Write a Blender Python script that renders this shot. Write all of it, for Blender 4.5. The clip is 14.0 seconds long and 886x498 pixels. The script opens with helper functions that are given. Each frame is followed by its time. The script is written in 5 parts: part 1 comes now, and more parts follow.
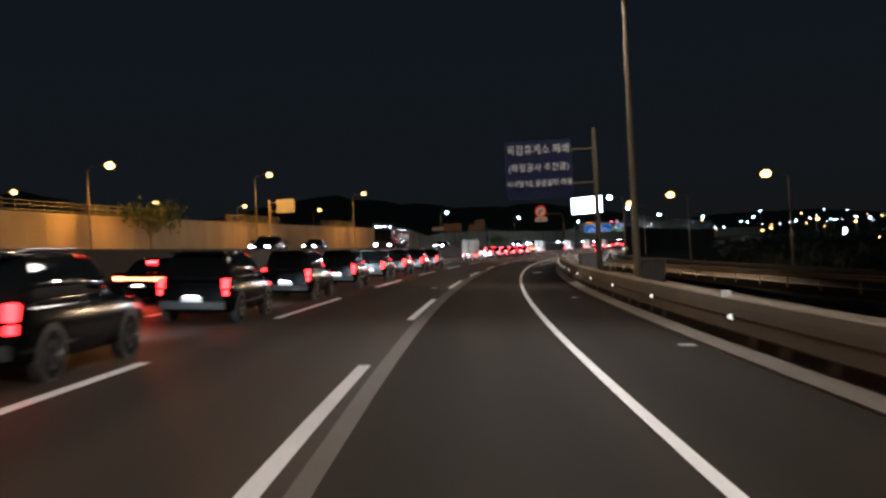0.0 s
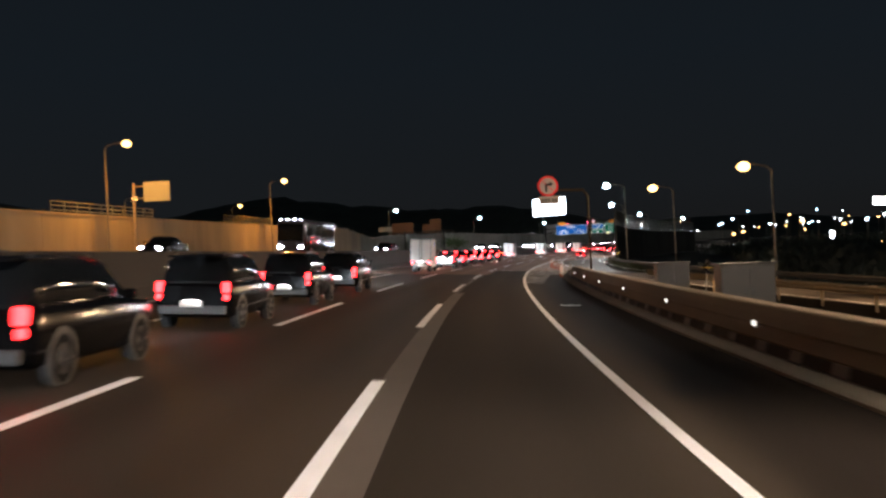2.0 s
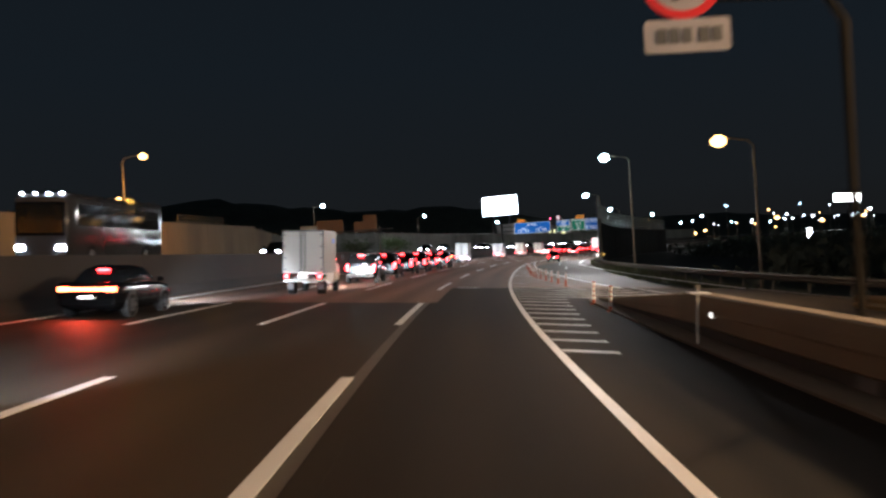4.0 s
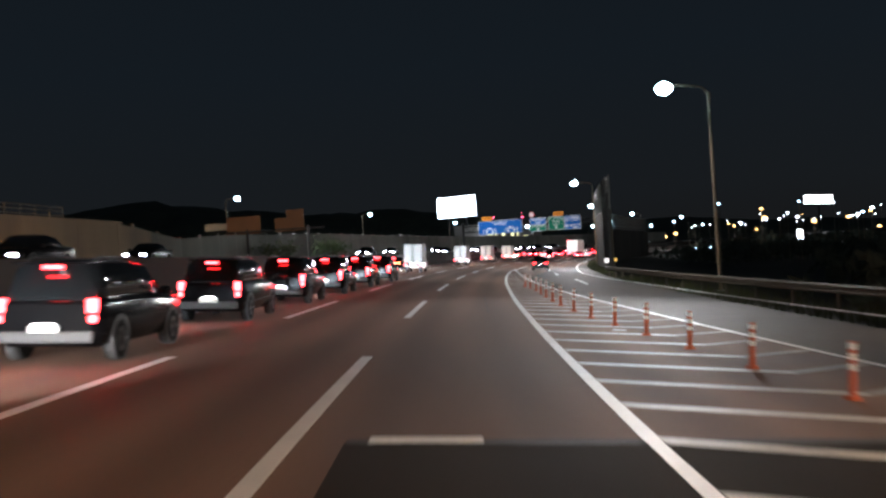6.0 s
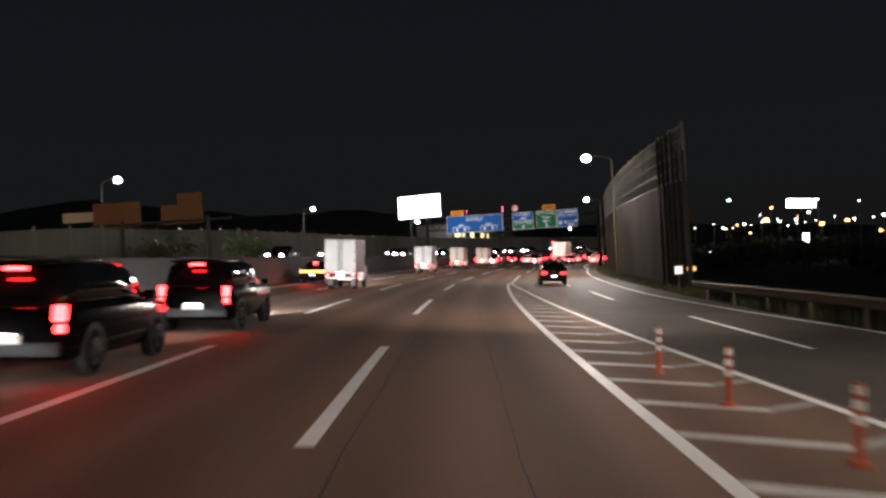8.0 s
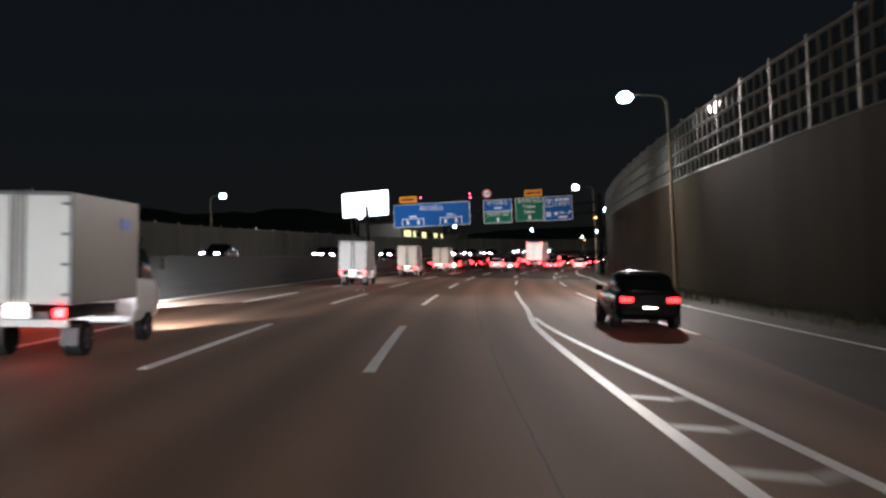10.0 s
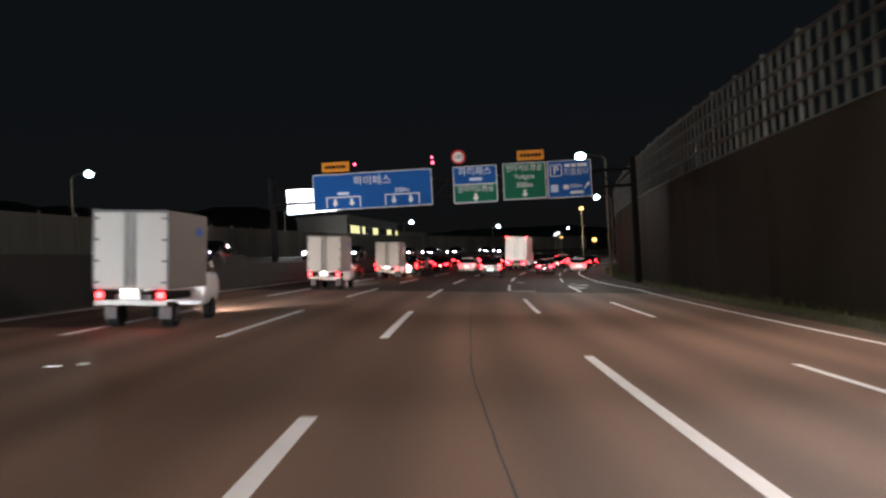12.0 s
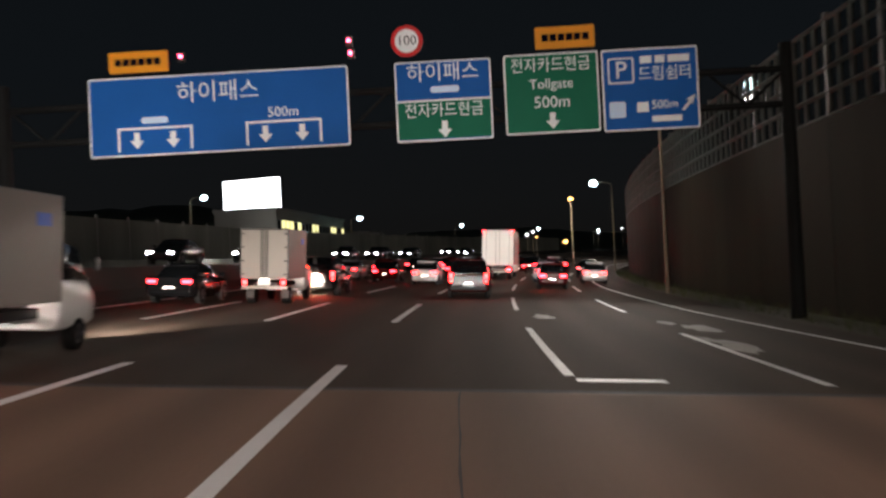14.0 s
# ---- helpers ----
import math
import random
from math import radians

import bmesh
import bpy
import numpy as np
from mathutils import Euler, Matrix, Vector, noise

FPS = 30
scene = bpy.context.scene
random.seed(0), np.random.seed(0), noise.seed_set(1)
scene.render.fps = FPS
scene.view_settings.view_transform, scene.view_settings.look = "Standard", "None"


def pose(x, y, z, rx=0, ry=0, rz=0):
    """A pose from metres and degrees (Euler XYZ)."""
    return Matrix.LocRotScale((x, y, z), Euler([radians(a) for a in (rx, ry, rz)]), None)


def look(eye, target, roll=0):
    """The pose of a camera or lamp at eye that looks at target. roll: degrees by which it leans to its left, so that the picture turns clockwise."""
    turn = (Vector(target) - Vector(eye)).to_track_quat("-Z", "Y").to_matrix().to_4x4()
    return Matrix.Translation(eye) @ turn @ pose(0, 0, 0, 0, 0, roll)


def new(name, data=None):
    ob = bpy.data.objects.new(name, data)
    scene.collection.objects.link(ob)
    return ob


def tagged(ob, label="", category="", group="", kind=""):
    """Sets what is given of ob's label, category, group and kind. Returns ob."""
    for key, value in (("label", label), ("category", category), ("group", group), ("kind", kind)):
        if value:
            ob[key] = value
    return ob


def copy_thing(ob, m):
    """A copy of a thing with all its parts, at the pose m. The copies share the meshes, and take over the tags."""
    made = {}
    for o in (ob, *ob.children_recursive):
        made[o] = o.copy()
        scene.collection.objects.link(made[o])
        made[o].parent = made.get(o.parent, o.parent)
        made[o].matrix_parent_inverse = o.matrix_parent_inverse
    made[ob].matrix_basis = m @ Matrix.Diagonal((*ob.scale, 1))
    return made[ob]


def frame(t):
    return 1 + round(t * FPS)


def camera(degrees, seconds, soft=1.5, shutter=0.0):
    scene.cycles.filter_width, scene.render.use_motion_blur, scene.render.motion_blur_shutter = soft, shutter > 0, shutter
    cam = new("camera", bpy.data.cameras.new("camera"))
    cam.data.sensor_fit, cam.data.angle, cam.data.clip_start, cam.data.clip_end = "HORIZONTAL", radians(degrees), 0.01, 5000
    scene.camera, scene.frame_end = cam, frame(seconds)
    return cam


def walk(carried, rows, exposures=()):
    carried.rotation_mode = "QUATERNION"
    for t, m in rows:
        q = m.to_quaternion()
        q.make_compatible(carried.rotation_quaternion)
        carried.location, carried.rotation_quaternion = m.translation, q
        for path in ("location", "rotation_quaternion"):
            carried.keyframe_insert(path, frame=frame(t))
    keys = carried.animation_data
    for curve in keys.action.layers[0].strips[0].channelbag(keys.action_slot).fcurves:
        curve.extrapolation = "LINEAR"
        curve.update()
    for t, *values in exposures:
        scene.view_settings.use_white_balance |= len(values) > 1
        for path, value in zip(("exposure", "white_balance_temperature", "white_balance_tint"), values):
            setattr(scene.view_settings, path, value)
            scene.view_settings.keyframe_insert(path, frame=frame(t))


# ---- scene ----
# ---- camera ----
cam = camera(50.95, 14.0, soft=2.6, shutter=0.4)
PATH = [
    (0.0, pose(0.000, -92.000, 1.832, 90.168, 2.869, 4.943)),
    (0.5, pose(-0.720, -81.649, 1.856, 90.142, 2.941, 4.476)),
    (1.0, pose(-1.391, -71.463, 1.845, 90.199, 2.894, 3.640)),
    (1.5, pose(-1.851, -61.289, 1.840, 90.255, 2.874, 2.914)),
    (2.0, pose(-2.176, -51.360, 1.852, 90.319, 2.835, 2.124)),
    (2.5, pose(-2.328, -41.834, 1.827, 90.369, 2.836, 1.274)),
    (3.0, pose(-2.323, -32.242, 1.798, 90.292, 3.168, 0.378)),
    (3.5, pose(-2.115, -22.350, 1.809, 90.300, 3.316, -0.398)),
    (6.0, pose(-0.000, 26.231, 1.779, 90.500, 3.569, -4.029)),
    (6.5, pose(0.637, 35.733, 1.796, 90.526, 3.380, -4.511)),
    (7.0, pose(1.476, 45.428, 1.819, 90.648, 3.337, -5.027)),
    (7.5, pose(2.317, 54.886, 1.775, 90.659, 3.241, -5.664)),
    (8.0, pose(3.428, 64.549, 1.784, 90.640, 3.203, -6.314)),
    (8.5, pose(4.501, 73.908, 1.764, 90.579, 3.000, -7.116)),
    (11.0, pose(10.776, 118.053, 1.799, 90.749, 2.659, -10.764)),
    (11.5, pose(12.569, 126.891, 1.751, 90.700, 2.804, -11.351)),
    (12.0, pose(14.408, 135.482, 1.724, 90.611, 2.926, -12.038)),
    (12.5, pose(16.382, 144.027, 1.733, 90.620, 2.813, -12.728)),
    (13.0, pose(18.411, 152.363, 1.737, 90.609, 2.727, -13.411)),
    (13.5, pose(20.462, 160.691, 1.735, 90.660, 2.530, -14.059)),
    (14.0, pose(22.505, 169.065, 1.735, 90.682, 2.738, -14.580)),
]
walk(cam, PATH, [(0, 0.55, 5950, 9), (1, 0.7, 6500, 13), (2, 0.88, 6350, 13), (4, 0.95, 6100, 11), (7, 0.78, 6050, 11), (8.5, 0.5, 7500, 20), (11, 0.15, 6200, 11), (12, 0.0, 6800, 16), (12.6, 0.4, 6950, 18), (13.5, 0.15, 7400, 20), (14, 0.12, 7100, 16)])

# ---- the road's line: metres along it (s) and to the right of the lane line (l) ----
LINE = (0.27990809, -0.35910364, 5.69794356, 4.03644097, -3.03412794)
BANK = 0.059


def road_line():
    rows, y = [], -140.0
    x = float(np.polyval(LINE, -1.4))
    slope, bend = np.polyder(LINE), np.polyder(LINE, 2)
    turn, curve = 0.0, 0.0
    for s in range(0, 901):
        if y < 205.0:
            turn = math.atan(np.polyval(slope, y / 100) / 100)
            curve = np.polyval(bend, y / 100) / 1e4 / (1 + math.tan(turn) ** 2) ** 1.5
        elif s < 620:
            turn += curve
        rows.append((float(s), x, y, turn))
        x, y = x + math.sin(turn), y + math.cos(turn)
    return np.array(rows)


WAY = road_line()


def turn_at(s):
    return float(np.interp(s, WAY[:, 0], WAY[:, 3]))


def on_road(s, l, h=0.0):
    """The point s along and l across, h above the banked road."""
    over = min(s, 0.0)
    a = turn_at(s)
    x = np.interp(s, WAY[:, 0], WAY[:, 1]) + math.sin(a) * over
    y = np.interp(s, WAY[:, 0], WAY[:, 2]) + math.cos(a) * over
    return Vector((x + l * math.cos(a), y - l * math.sin(a), bank(l) + h))


def bank(l):
    return -BANK * (max(min(l, 30.0), -40.0) - 1.75)


def at_place(s, l, z, spin=0.0):
    """A level pose at s, l and the height z, facing along the road."""
    p = on_road(s, l)
    return pose(p.x, p.y, z, 0, 0, -math.degrees(turn_at(s)) + spin)


def on_lane(s, l, spin=0.0):
    """A pose standing square on the banked road."""
    p = on_road(s, l)
    return pose(p.x, p.y, p.z, 0, 0, -math.degrees(turn_at(s)) + spin) @ pose(0, 0, 0, 0, math.degrees(math.atan(BANK)) * (1 if abs(spin) < 90 else -1), 0)


# ---- night sky and lamps ----
world = bpy.data.worlds.new("night")
scene.world = world
world.use_nodes = True
wn, wl = world.node_tree.nodes, world.node_tree.links
sky_coord = wn.new("ShaderNodeTexCoord")
sky_split = wn.new("ShaderNodeSeparateXYZ")
sky_ramp = wn.new("ShaderNodeValToRGB")
wl.new(sky_coord.outputs["Generated"], sky_split.inputs[0])
wl.new(sky_split.outputs["Z"], sky_ramp.inputs[0])
wl.new(sky_ramp.outputs[0], wn["Background"].inputs["Color"])
wn["Background"].inputs["Strength"].default_value = 0.76
stops = ((0.0, (0.0062, 0.0062, 0.0060)), (0.06, (0.0064, 0.0074, 0.0082)), (0.2, (0.0052, 0.0074, 0.0096)), (0.6, (0.0038, 0.0056, 0.0075)))
for n, (where, colour) in enumerate(stops):
    e = sky_ramp.color_ramp.elements[n] if n < 2 else sky_ramp.color_ramp.elements.new(where)
    e.position, e.color = where, (*colour, 1)



# ---- materials ----
def mat(name, colour, rough=0.6, metal=0.0, vary=0.25, scale=6.0, bump=0.0, fine=60.0, stain=None, stretch=None, random_tint=0.0, coat=0.0, spec=0.5, tracks=0.0):
    """A painted or mineral surface: two sizes of mottling, fine relief and, on request, stains drawn out one way."""
    m = bpy.data.materials.new(name)
    m.use_nodes = True
    n, k = m.node_tree.nodes, m.node_tree.links
    b = n["Principled BSDF"]
    b.inputs["Roughness"].default_value, b.inputs["Metallic"].default_value = rough, metal
    b.inputs["Coat Weight"].default_value, b.inputs["Specular IOR Level"].default_value = coat, spec
    tc = n.new("ShaderNodeTexCoord")
    where = tc.outputs["Object"]
    if tracks:
        way = n.new("ShaderNodeUVMap")
        way.uv_map = "along_road"
        where = way.outputs[0]
    if stretch:
        mp = n.new("ShaderNodeMapping")
        mp.inputs["Scale"].default_value = stretch
        k.new(where, mp.inputs["Vector"])
        where = mp.outputs[0]
    big, small = n.new("ShaderNodeTexNoise"), n.new("ShaderNodeTexNoise")
    big.inputs["Scale"].default_value, big.inputs["Detail"].default_value = scale * 0.12, 5
    small.inputs["Scale"].default_value, small.inputs["Detail"].default_value = fine, 3
    k.new(where, big.inputs["Vector"])
    k.new(tc.outputs["Object"], small.inputs["Vector"])
    add = n.new("ShaderNodeMath")
    add.operation = "ADD"
    k.new(big.outputs["Fac"], add.inputs[0])
    k.new(small.outputs["Fac"], add.inputs[1])
    ramp = n.new("ShaderNodeMapRange")
    ramp.inputs["From Min"].default_value, ramp.inputs["From Max"].default_value = 0.55, 1.45
    ramp.inputs["To Min"].default_value, ramp.inputs["To Max"].default_value = 1 - vary, 1 + vary
    k.new(add.outputs[0], ramp.inputs["Value"])
    out = ramp.outputs[0]
    if random_tint:
        info = n.new("ShaderNodeObjectInfo")
        rr = n.new("ShaderNodeMapRange")
        rr.inputs["To Min"].default_value, rr.inputs["To Max"].default_value = 1 - random_tint, 1 + random_tint
        k.new(info.outputs["Random"], rr.inputs["Value"])
        mul = n.new("ShaderNodeMath")
        mul.operation = "MULTIPLY"
        k.new(out, mul.inputs[0])
        k.new(rr.outputs[0], mul.inputs[1])
        out = mul.outputs[0]
    tint = n.new("ShaderNodeVectorMath")
    tint.operation = "SCALE"
    tint.inputs[0].default_value = colour
    k.new(out, tint.inputs["Scale"])
    colour_out = tint.outputs[0]
    if tracks:
        # darker wheel tracks, two to a lane, broken up by slow mottling
        split, turn, wave, patch, amount, keep = (n.new("ShaderNodeSeparateXYZ"), n.new("ShaderNodeMath"), n.new("ShaderNodeMath"), n.new("ShaderNodeTexNoise"),
                                                  n.new("ShaderNodeMath"), n.new("ShaderNodeMapRange"))
        k.new(way.outputs[0], split.inputs[0])
        turn.operation, wave.operation, amount.operation = "MULTIPLY", "COSINE", "MULTIPLY"
        turn.inputs[1].default_value = 2 * math.pi / 1.75
        k.new(split.outputs["X"], turn.inputs[0])
        k.new(turn.outputs[0], wave.inputs[0])
        patch.inputs["Scale"].default_value, patch.inputs["Detail"].default_value = 0.5, 4
        k.new(where, patch.inputs["Vector"])
        k.new(wave.outputs[0], amount.inputs[0])
        k.new(patch.outputs["Fac"], amount.inputs[1])
        keep.inputs["From Min"].default_value, keep.inputs["From Max"].default_value = -0.6, 0.6
        keep.inputs["To Min"].default_value, keep.inputs["To Max"].default_value = 1 - tracks, 1 + tracks * 0.5
        k.new(amount.outputs[0], keep.inputs["Value"])
        worn = n.new("ShaderNodeVectorMath")
        worn.operation = "SCALE"
        k.new(colour_out, worn.inputs[0])
        k.new(keep.outputs[0], worn.inputs["Scale"])
        colour_out = worn.outputs[0]
    if stain:
        spots = n.new("ShaderNodeTexNoise")
        spots.inputs["Scale"].default_value, spots.inputs["Detail"].default_value = scale * 0.05, 6
        k.new(where, spots.inputs["Vector"])
        mask = n.new("ShaderNodeMapRange")
        mask.inputs["From Min"].default_value, mask.inputs["From Max"].default_value = 0.5, 0.72
        k.new(spots.outputs["Fac"], mask.inputs["Value"])
        mix = n.new("ShaderNodeMix")
        mix.data_type = "RGBA"
        k.new(mask.outputs[0], mix.inputs["Factor"])
        k.new(colour_out, mix.inputs["A"])
        mix.inputs["B"].default_value = (*stain, 1)
        colour_out = mix.outputs["Result"]
    k.new(colour_out, b.inputs["Base Color"])
    if bump:
        bp = n.new("ShaderNodeBump")
        bp.inputs["Strength"].default_value, bp.inputs["Distance"].default_value = bump, 0.01
        k.new(small.outputs["Fac"], bp.inputs["Height"])
        k.new(bp.outputs[0], b.inputs["Normal"])
    return m


def glow(name, colour, strength):
    m = bpy.data.materials.new(name)
    m.use_nodes = True
    b = m.node_tree.nodes["Principled BSDF"]
    b.inputs["Base Color"].default_value = (*[c * 0.5 for c in colour], 1)
    b.inputs["Emission Color"].default_value = (*colour, 1)
    b.inputs["Emission Strength"].default_value = strength
    return m


def glass(name, colour, rough=0.03, alpha=1.0):
    m = bpy.data.materials.new(name)
    m.use_nodes = True
    b = m.node_tree.nodes["Principled BSDF"]
    b.inputs["Base Color"].default_value, b.inputs["Roughness"].default_value = (*colour, 1), rough
    b.inputs["Alpha"].default_value = alpha
    return m


M_OLD = mat("old_asphalt", (0.042, 0.0315, 0.022), 0.65, spec=0.12, vary=0.35, scale=5, bump=0.5, fine=45, stain=(0.028, 0.021, 0.015), stretch=(1, 0.08, 1), tracks=0.22)
M_NEW = mat("dark_asphalt", (0.034, 0.026, 0.019), 0.8, spec=0.04, vary=0.3, scale=5, bump=0.5, fine=50, stain=(0.022, 0.017, 0.013), stretch=(1, 0.08, 1), tracks=0.2)
M_CONC = mat("road_concrete", (0.200, 0.120, 0.085), 0.75, spec=0.2, vary=0.25, scale=4, bump=0.35, fine=40, stain=(0.130, 0.082, 0.060), stretch=(1, 0.08, 1), tracks=0.28)
M_STRIP = mat("worn_strip", (0.088, 0.070, 0.053), 0.65, vary=0.3, scale=5, bump=0.4, fine=45)
M_PAINT = mat("road_paint", (0.88, 0.88, 0.88), 0.5, vary=0.14, scale=9, bump=0.3, fine=30, random_tint=0.08)
M_SOIL = mat("verge_soil", (0.045, 0.036, 0.022), 0.95, vary=0.5, scale=2, bump=0.8, fine=8)
M_CEM = mat("cast_concrete", (0.33, 0.26, 0.17), 0.85, vary=0.25, scale=3, bump=0.4, fine=25, stain=(0.2, 0.17, 0.13), stretch=(1, 1, 0.25))
M_HATCH = mat("worn_hatch_paint", (0.54, 0.53, 0.51), 0.55, vary=0.45, scale=9, bump=0.3, fine=14, random_tint=0.15)
M_BEAM = mat("weathered_beam", (0.155, 0.105, 0.050), 0.8, vary=0.3, scale=3, bump=0.4, fine=25, stain=(0.12, 0.082, 0.04), stretch=(1, 1, 0.3))
M_KERB = mat("kerb_concrete", (0.155, 0.12, 0.08), 0.85, vary=0.35, scale=6, bump=0.5, fine=20, stain=(0.11, 0.095, 0.075))
M_WALLP = mat("pale_wall", (0.17, 0.175, 0.15), 0.8, vary=0.3, scale=2.5, bump=0.3, fine=20, stain=(0.085, 0.09, 0.07), stretch=(1, 1, 0.2), random_tint=0.1)
# near-black tone for the median and the guard barrier's base
M_DARKC = mat("dark_concrete", (0.018, 0.015, 0.012), 0.9, vary=0.4, scale=3, bump=0.4, fine=20, stain=(0.011, 0.010, 0.008), stretch=(1, 1, 0.3))
M_STEEL = mat("galvanised_steel", (0.24, 0.23, 0.21), 0.5, 0.5, vary=0.2, scale=8, bump=0.1)
M_POLE = mat("pole_paint", (0.22, 0.18, 0.125), 0.5, 0.3, vary=0.2, scale=10)
M_DARKST = mat("dark_steel", (0.035, 0.035, 0.035), 0.5, 0.5, vary=0.3, scale=8)
M_CAB = mat("cabinet_paint", (0.042, 0.036, 0.027), 0.5, vary=0.2, scale=6)
M_SOD = glow("sodium_glass", (1.0, 0.54, 0.16), 4.5)
M_LED = glow("cool_led_glass", (0.55, 0.92, 1.0), 30.0)


# ---- mesh helpers ----
def part(name, bm, material, parent=None, label=""):
    """Links a bmesh as one mesh object, under a thing if one is given."""
    me = bpy.data.meshes.new(name)
    bm.to_mesh(me)
    bm.free()
    me.materials.append(material)
    ob = new(name, me)
    if parent:
        ob.parent = parent
    if label:
        tagged(ob, label)
    return ob


def hold(name, m, label, category, group="", kind=""):
    """An Empty at a thing's base."""
    ob = new(name)
    ob.empty_display_size = 0.3
    ob.matrix_world = m
    return tagged(ob, label, category, group, kind)


def box(bm, size, m, bevel=0.0):
    made = bmesh.ops.create_cube(bm, size=1.0, matrix=m @ Matrix.Diagonal((*size, 1)))
    if bevel:
        edges = {e for v in made["verts"] for e in v.link_edges}
        bmesh.ops.bevel(bm, geom=list(edges), offset=bevel, segments=2, affect="EDGES", profile=0.6)
    return bm


def a_box(size, at=(0, 0, 0), bevel=0.0, spin=(0, 0, 0)):
    return box(bmesh.new(), size, pose(*at, *spin), bevel)


def rod(bm, a, b, r1, r2=None, sides=10):
    a, b = Vector(a), Vector(b)
    turn = (b - a).to_track_quat("Z", "Y").to_matrix().to_4x4()
    bmesh.ops.create_cone(bm, cap_ends=True, segments=sides, radius1=r1, radius2=r1 if r2 is None else r2, depth=(b - a).length,
                          matrix=Matrix.Translation((a + b) / 2) @ turn)
    return bm


def pipe(points, r, sides=8):
    """A tube through points."""
    bm = bmesh.new()
    rings = []
    pts = [Vector(p) for p in points]
    for n, p in enumerate(pts):
        way = (pts[min(n + 1, len(pts) - 1)] - pts[max(n - 1, 0)]).normalized()
        q = way.to_track_quat("Z", "Y")
        rad = r[n] if isinstance(r, (list, tuple)) else r
        rings.append([bm.verts.new(p + q @ Vector((math.cos(a) * rad, math.sin(a) * rad, 0))) for a in (2 * math.pi * i / sides for i in range(sides))])
    for one, two in zip(rings, rings[1:]):
        for i in range(sides):
            bm.faces.new((one[i], one[(i + 1) % sides], two[(i + 1) % sides], two[i]))
    bm.faces.new(rings[0][::-1])
    bm.faces.new(rings[-1])
    return bm


def sweep(profile, s0, s1, step=4.0, side=None, closed=True):
    """A cross-section of (l, h) pairs over the banked road, drawn along it. side: an extra offset across, by s."""
    bm = bmesh.new()
    count = max(2, int(math.ceil((s1 - s0) / step)) + 1)
    rings, spots = [], {}
    for i in range(count):
        s = s0 + (s1 - s0) * i / (count - 1)
        d = side(s) if side else 0.0
        rings.append([bm.verts.new(on_road(s, l + d, h)) for l, h in profile])
        for v, (l, h) in zip(rings[-1], profile):
            spots[v] = (l + d, s)
    last = len(profile) if closed else len(profile) - 1
    for one, two in zip(rings, rings[1:]):
        for i in range(last):
            j = (i + 1) % len(profile)
            bm.faces.new((one[i], one[j], two[j], two[i]))
    if closed:
        bm.faces.new(rings[0][::-1])
        bm.faces.new(rings[-1])
    bmesh.ops.recalc_face_normals(bm, faces=bm.faces)
    lay = bm.loops.layers.uv.new("along_road")
    for f in bm.faces:
        for loop in f.loops:
            loop[lay].uv = spots[loop.vert]
    return bm


def strip(s0, s1, l0, l1, top=0.0, thick=0.5, step=4.0, side=None):
    return sweep([(l0, top), (l1, top), (l1, top - thick), (l0, top - thick)], s0, s1, step, side)


def setting(name, bm, material, label, category):
    return tagged(part(name, bm, material), label, category, kind="structure")


def lamp_light(name, place, colour, watts, radius=0.12, cone=160.0, aim=(0, 0, -1), blend=0.6):
    d = bpy.data.lights.new(name, "SPOT")
    d.color, d.energy, d.shadow_soft_size, d.spot_size, d.spot_blend = colour, watts, radius, radians(cone), blend
    ob = new(name, d)
    ob.matrix_world = look(place, Vector(place) + Vector(aim))
    return ob


# ---- ground and road ----
def ground_sheet():
    bm = bmesh.new()
    near = [-3500, -2200, -1400, -900, -600, -420, -300, -220, -160, -120, -90] + list(range(-70, 71, 10)) + [90, 120, 160, 220, 300, 420, 600, 900, 1400, 2200, 3500]
    ahead = [-3000, -1500, -800, -500, -350] + list(range(-260, 661, 20)) + [740, 860, 1050, 1400, 2000, 2800, 4200]
    grid = []
    for y in ahead:
        row = []
        for x in near:
            d = np.hypot(WAY[:, 1] - x, WAY[:, 2] - y)
            i = int(d.argmin())
            l = (x - WAY[i, 1]) * math.cos(WAY[i, 3]) - (y - WAY[i, 2]) * math.sin(WAY[i, 3])
            z = bank(l) - 0.55
            if l > 16:
                z -= min((l - 16) * 0.12, 2.5)
            if d[i] > 120:
                z = z * 120 / d[i] - 2.0 * (1 - 120 / d[i])
            row.append(bm.verts.new((x, y, z)))
        grid.append(row)
    for a, b in zip(grid, grid[1:]):
        for i in range(len(near) - 1):
            bm.faces.new((a[i], a[i + 1], b[i + 1], b[i]))
    return bm


setting("ground", ground_sheet(), M_SOIL, "dark bare soil and dry grass verge at night", "ground")

JOIN_A, JOIN_B, JOIN_L = 175.8, 324.5, 162.0
road_old = setting("road_old_lanes", strip(-60, JOIN_L, -10.6, 0.16), M_OLD, "worn brownish asphalt of the left lanes", "road")
road_new = setting("road_dark_lane", strip(-60, JOIN_A, 0.62, 6.45), M_NEW, "dark newer asphalt of the outer lane and shoulder", "road")
road_seam = setting("road_seam_strip", strip(-60, JOIN_L, 0.16, 0.62, top=-0.002), M_STRIP, "pale worn strip between two asphalt surfaces", "road")
part("asphalt_overlap", sweep([(0.31, 0.003), (0.64, 0.003), (0.64, -0.01), (0.31, -0.01)], -60, 96, 4, lambda s: float(np.interp(s, (46, 95), (0.0, 0.31)))), M_NEW, road_new)
part("asphalt_overlap", sweep([(0.36, 0.003), (0.64, 0.003), (0.64, -0.01), (0.36, -0.01)], 130.6, JOIN_L, 4), M_NEW, road_new)
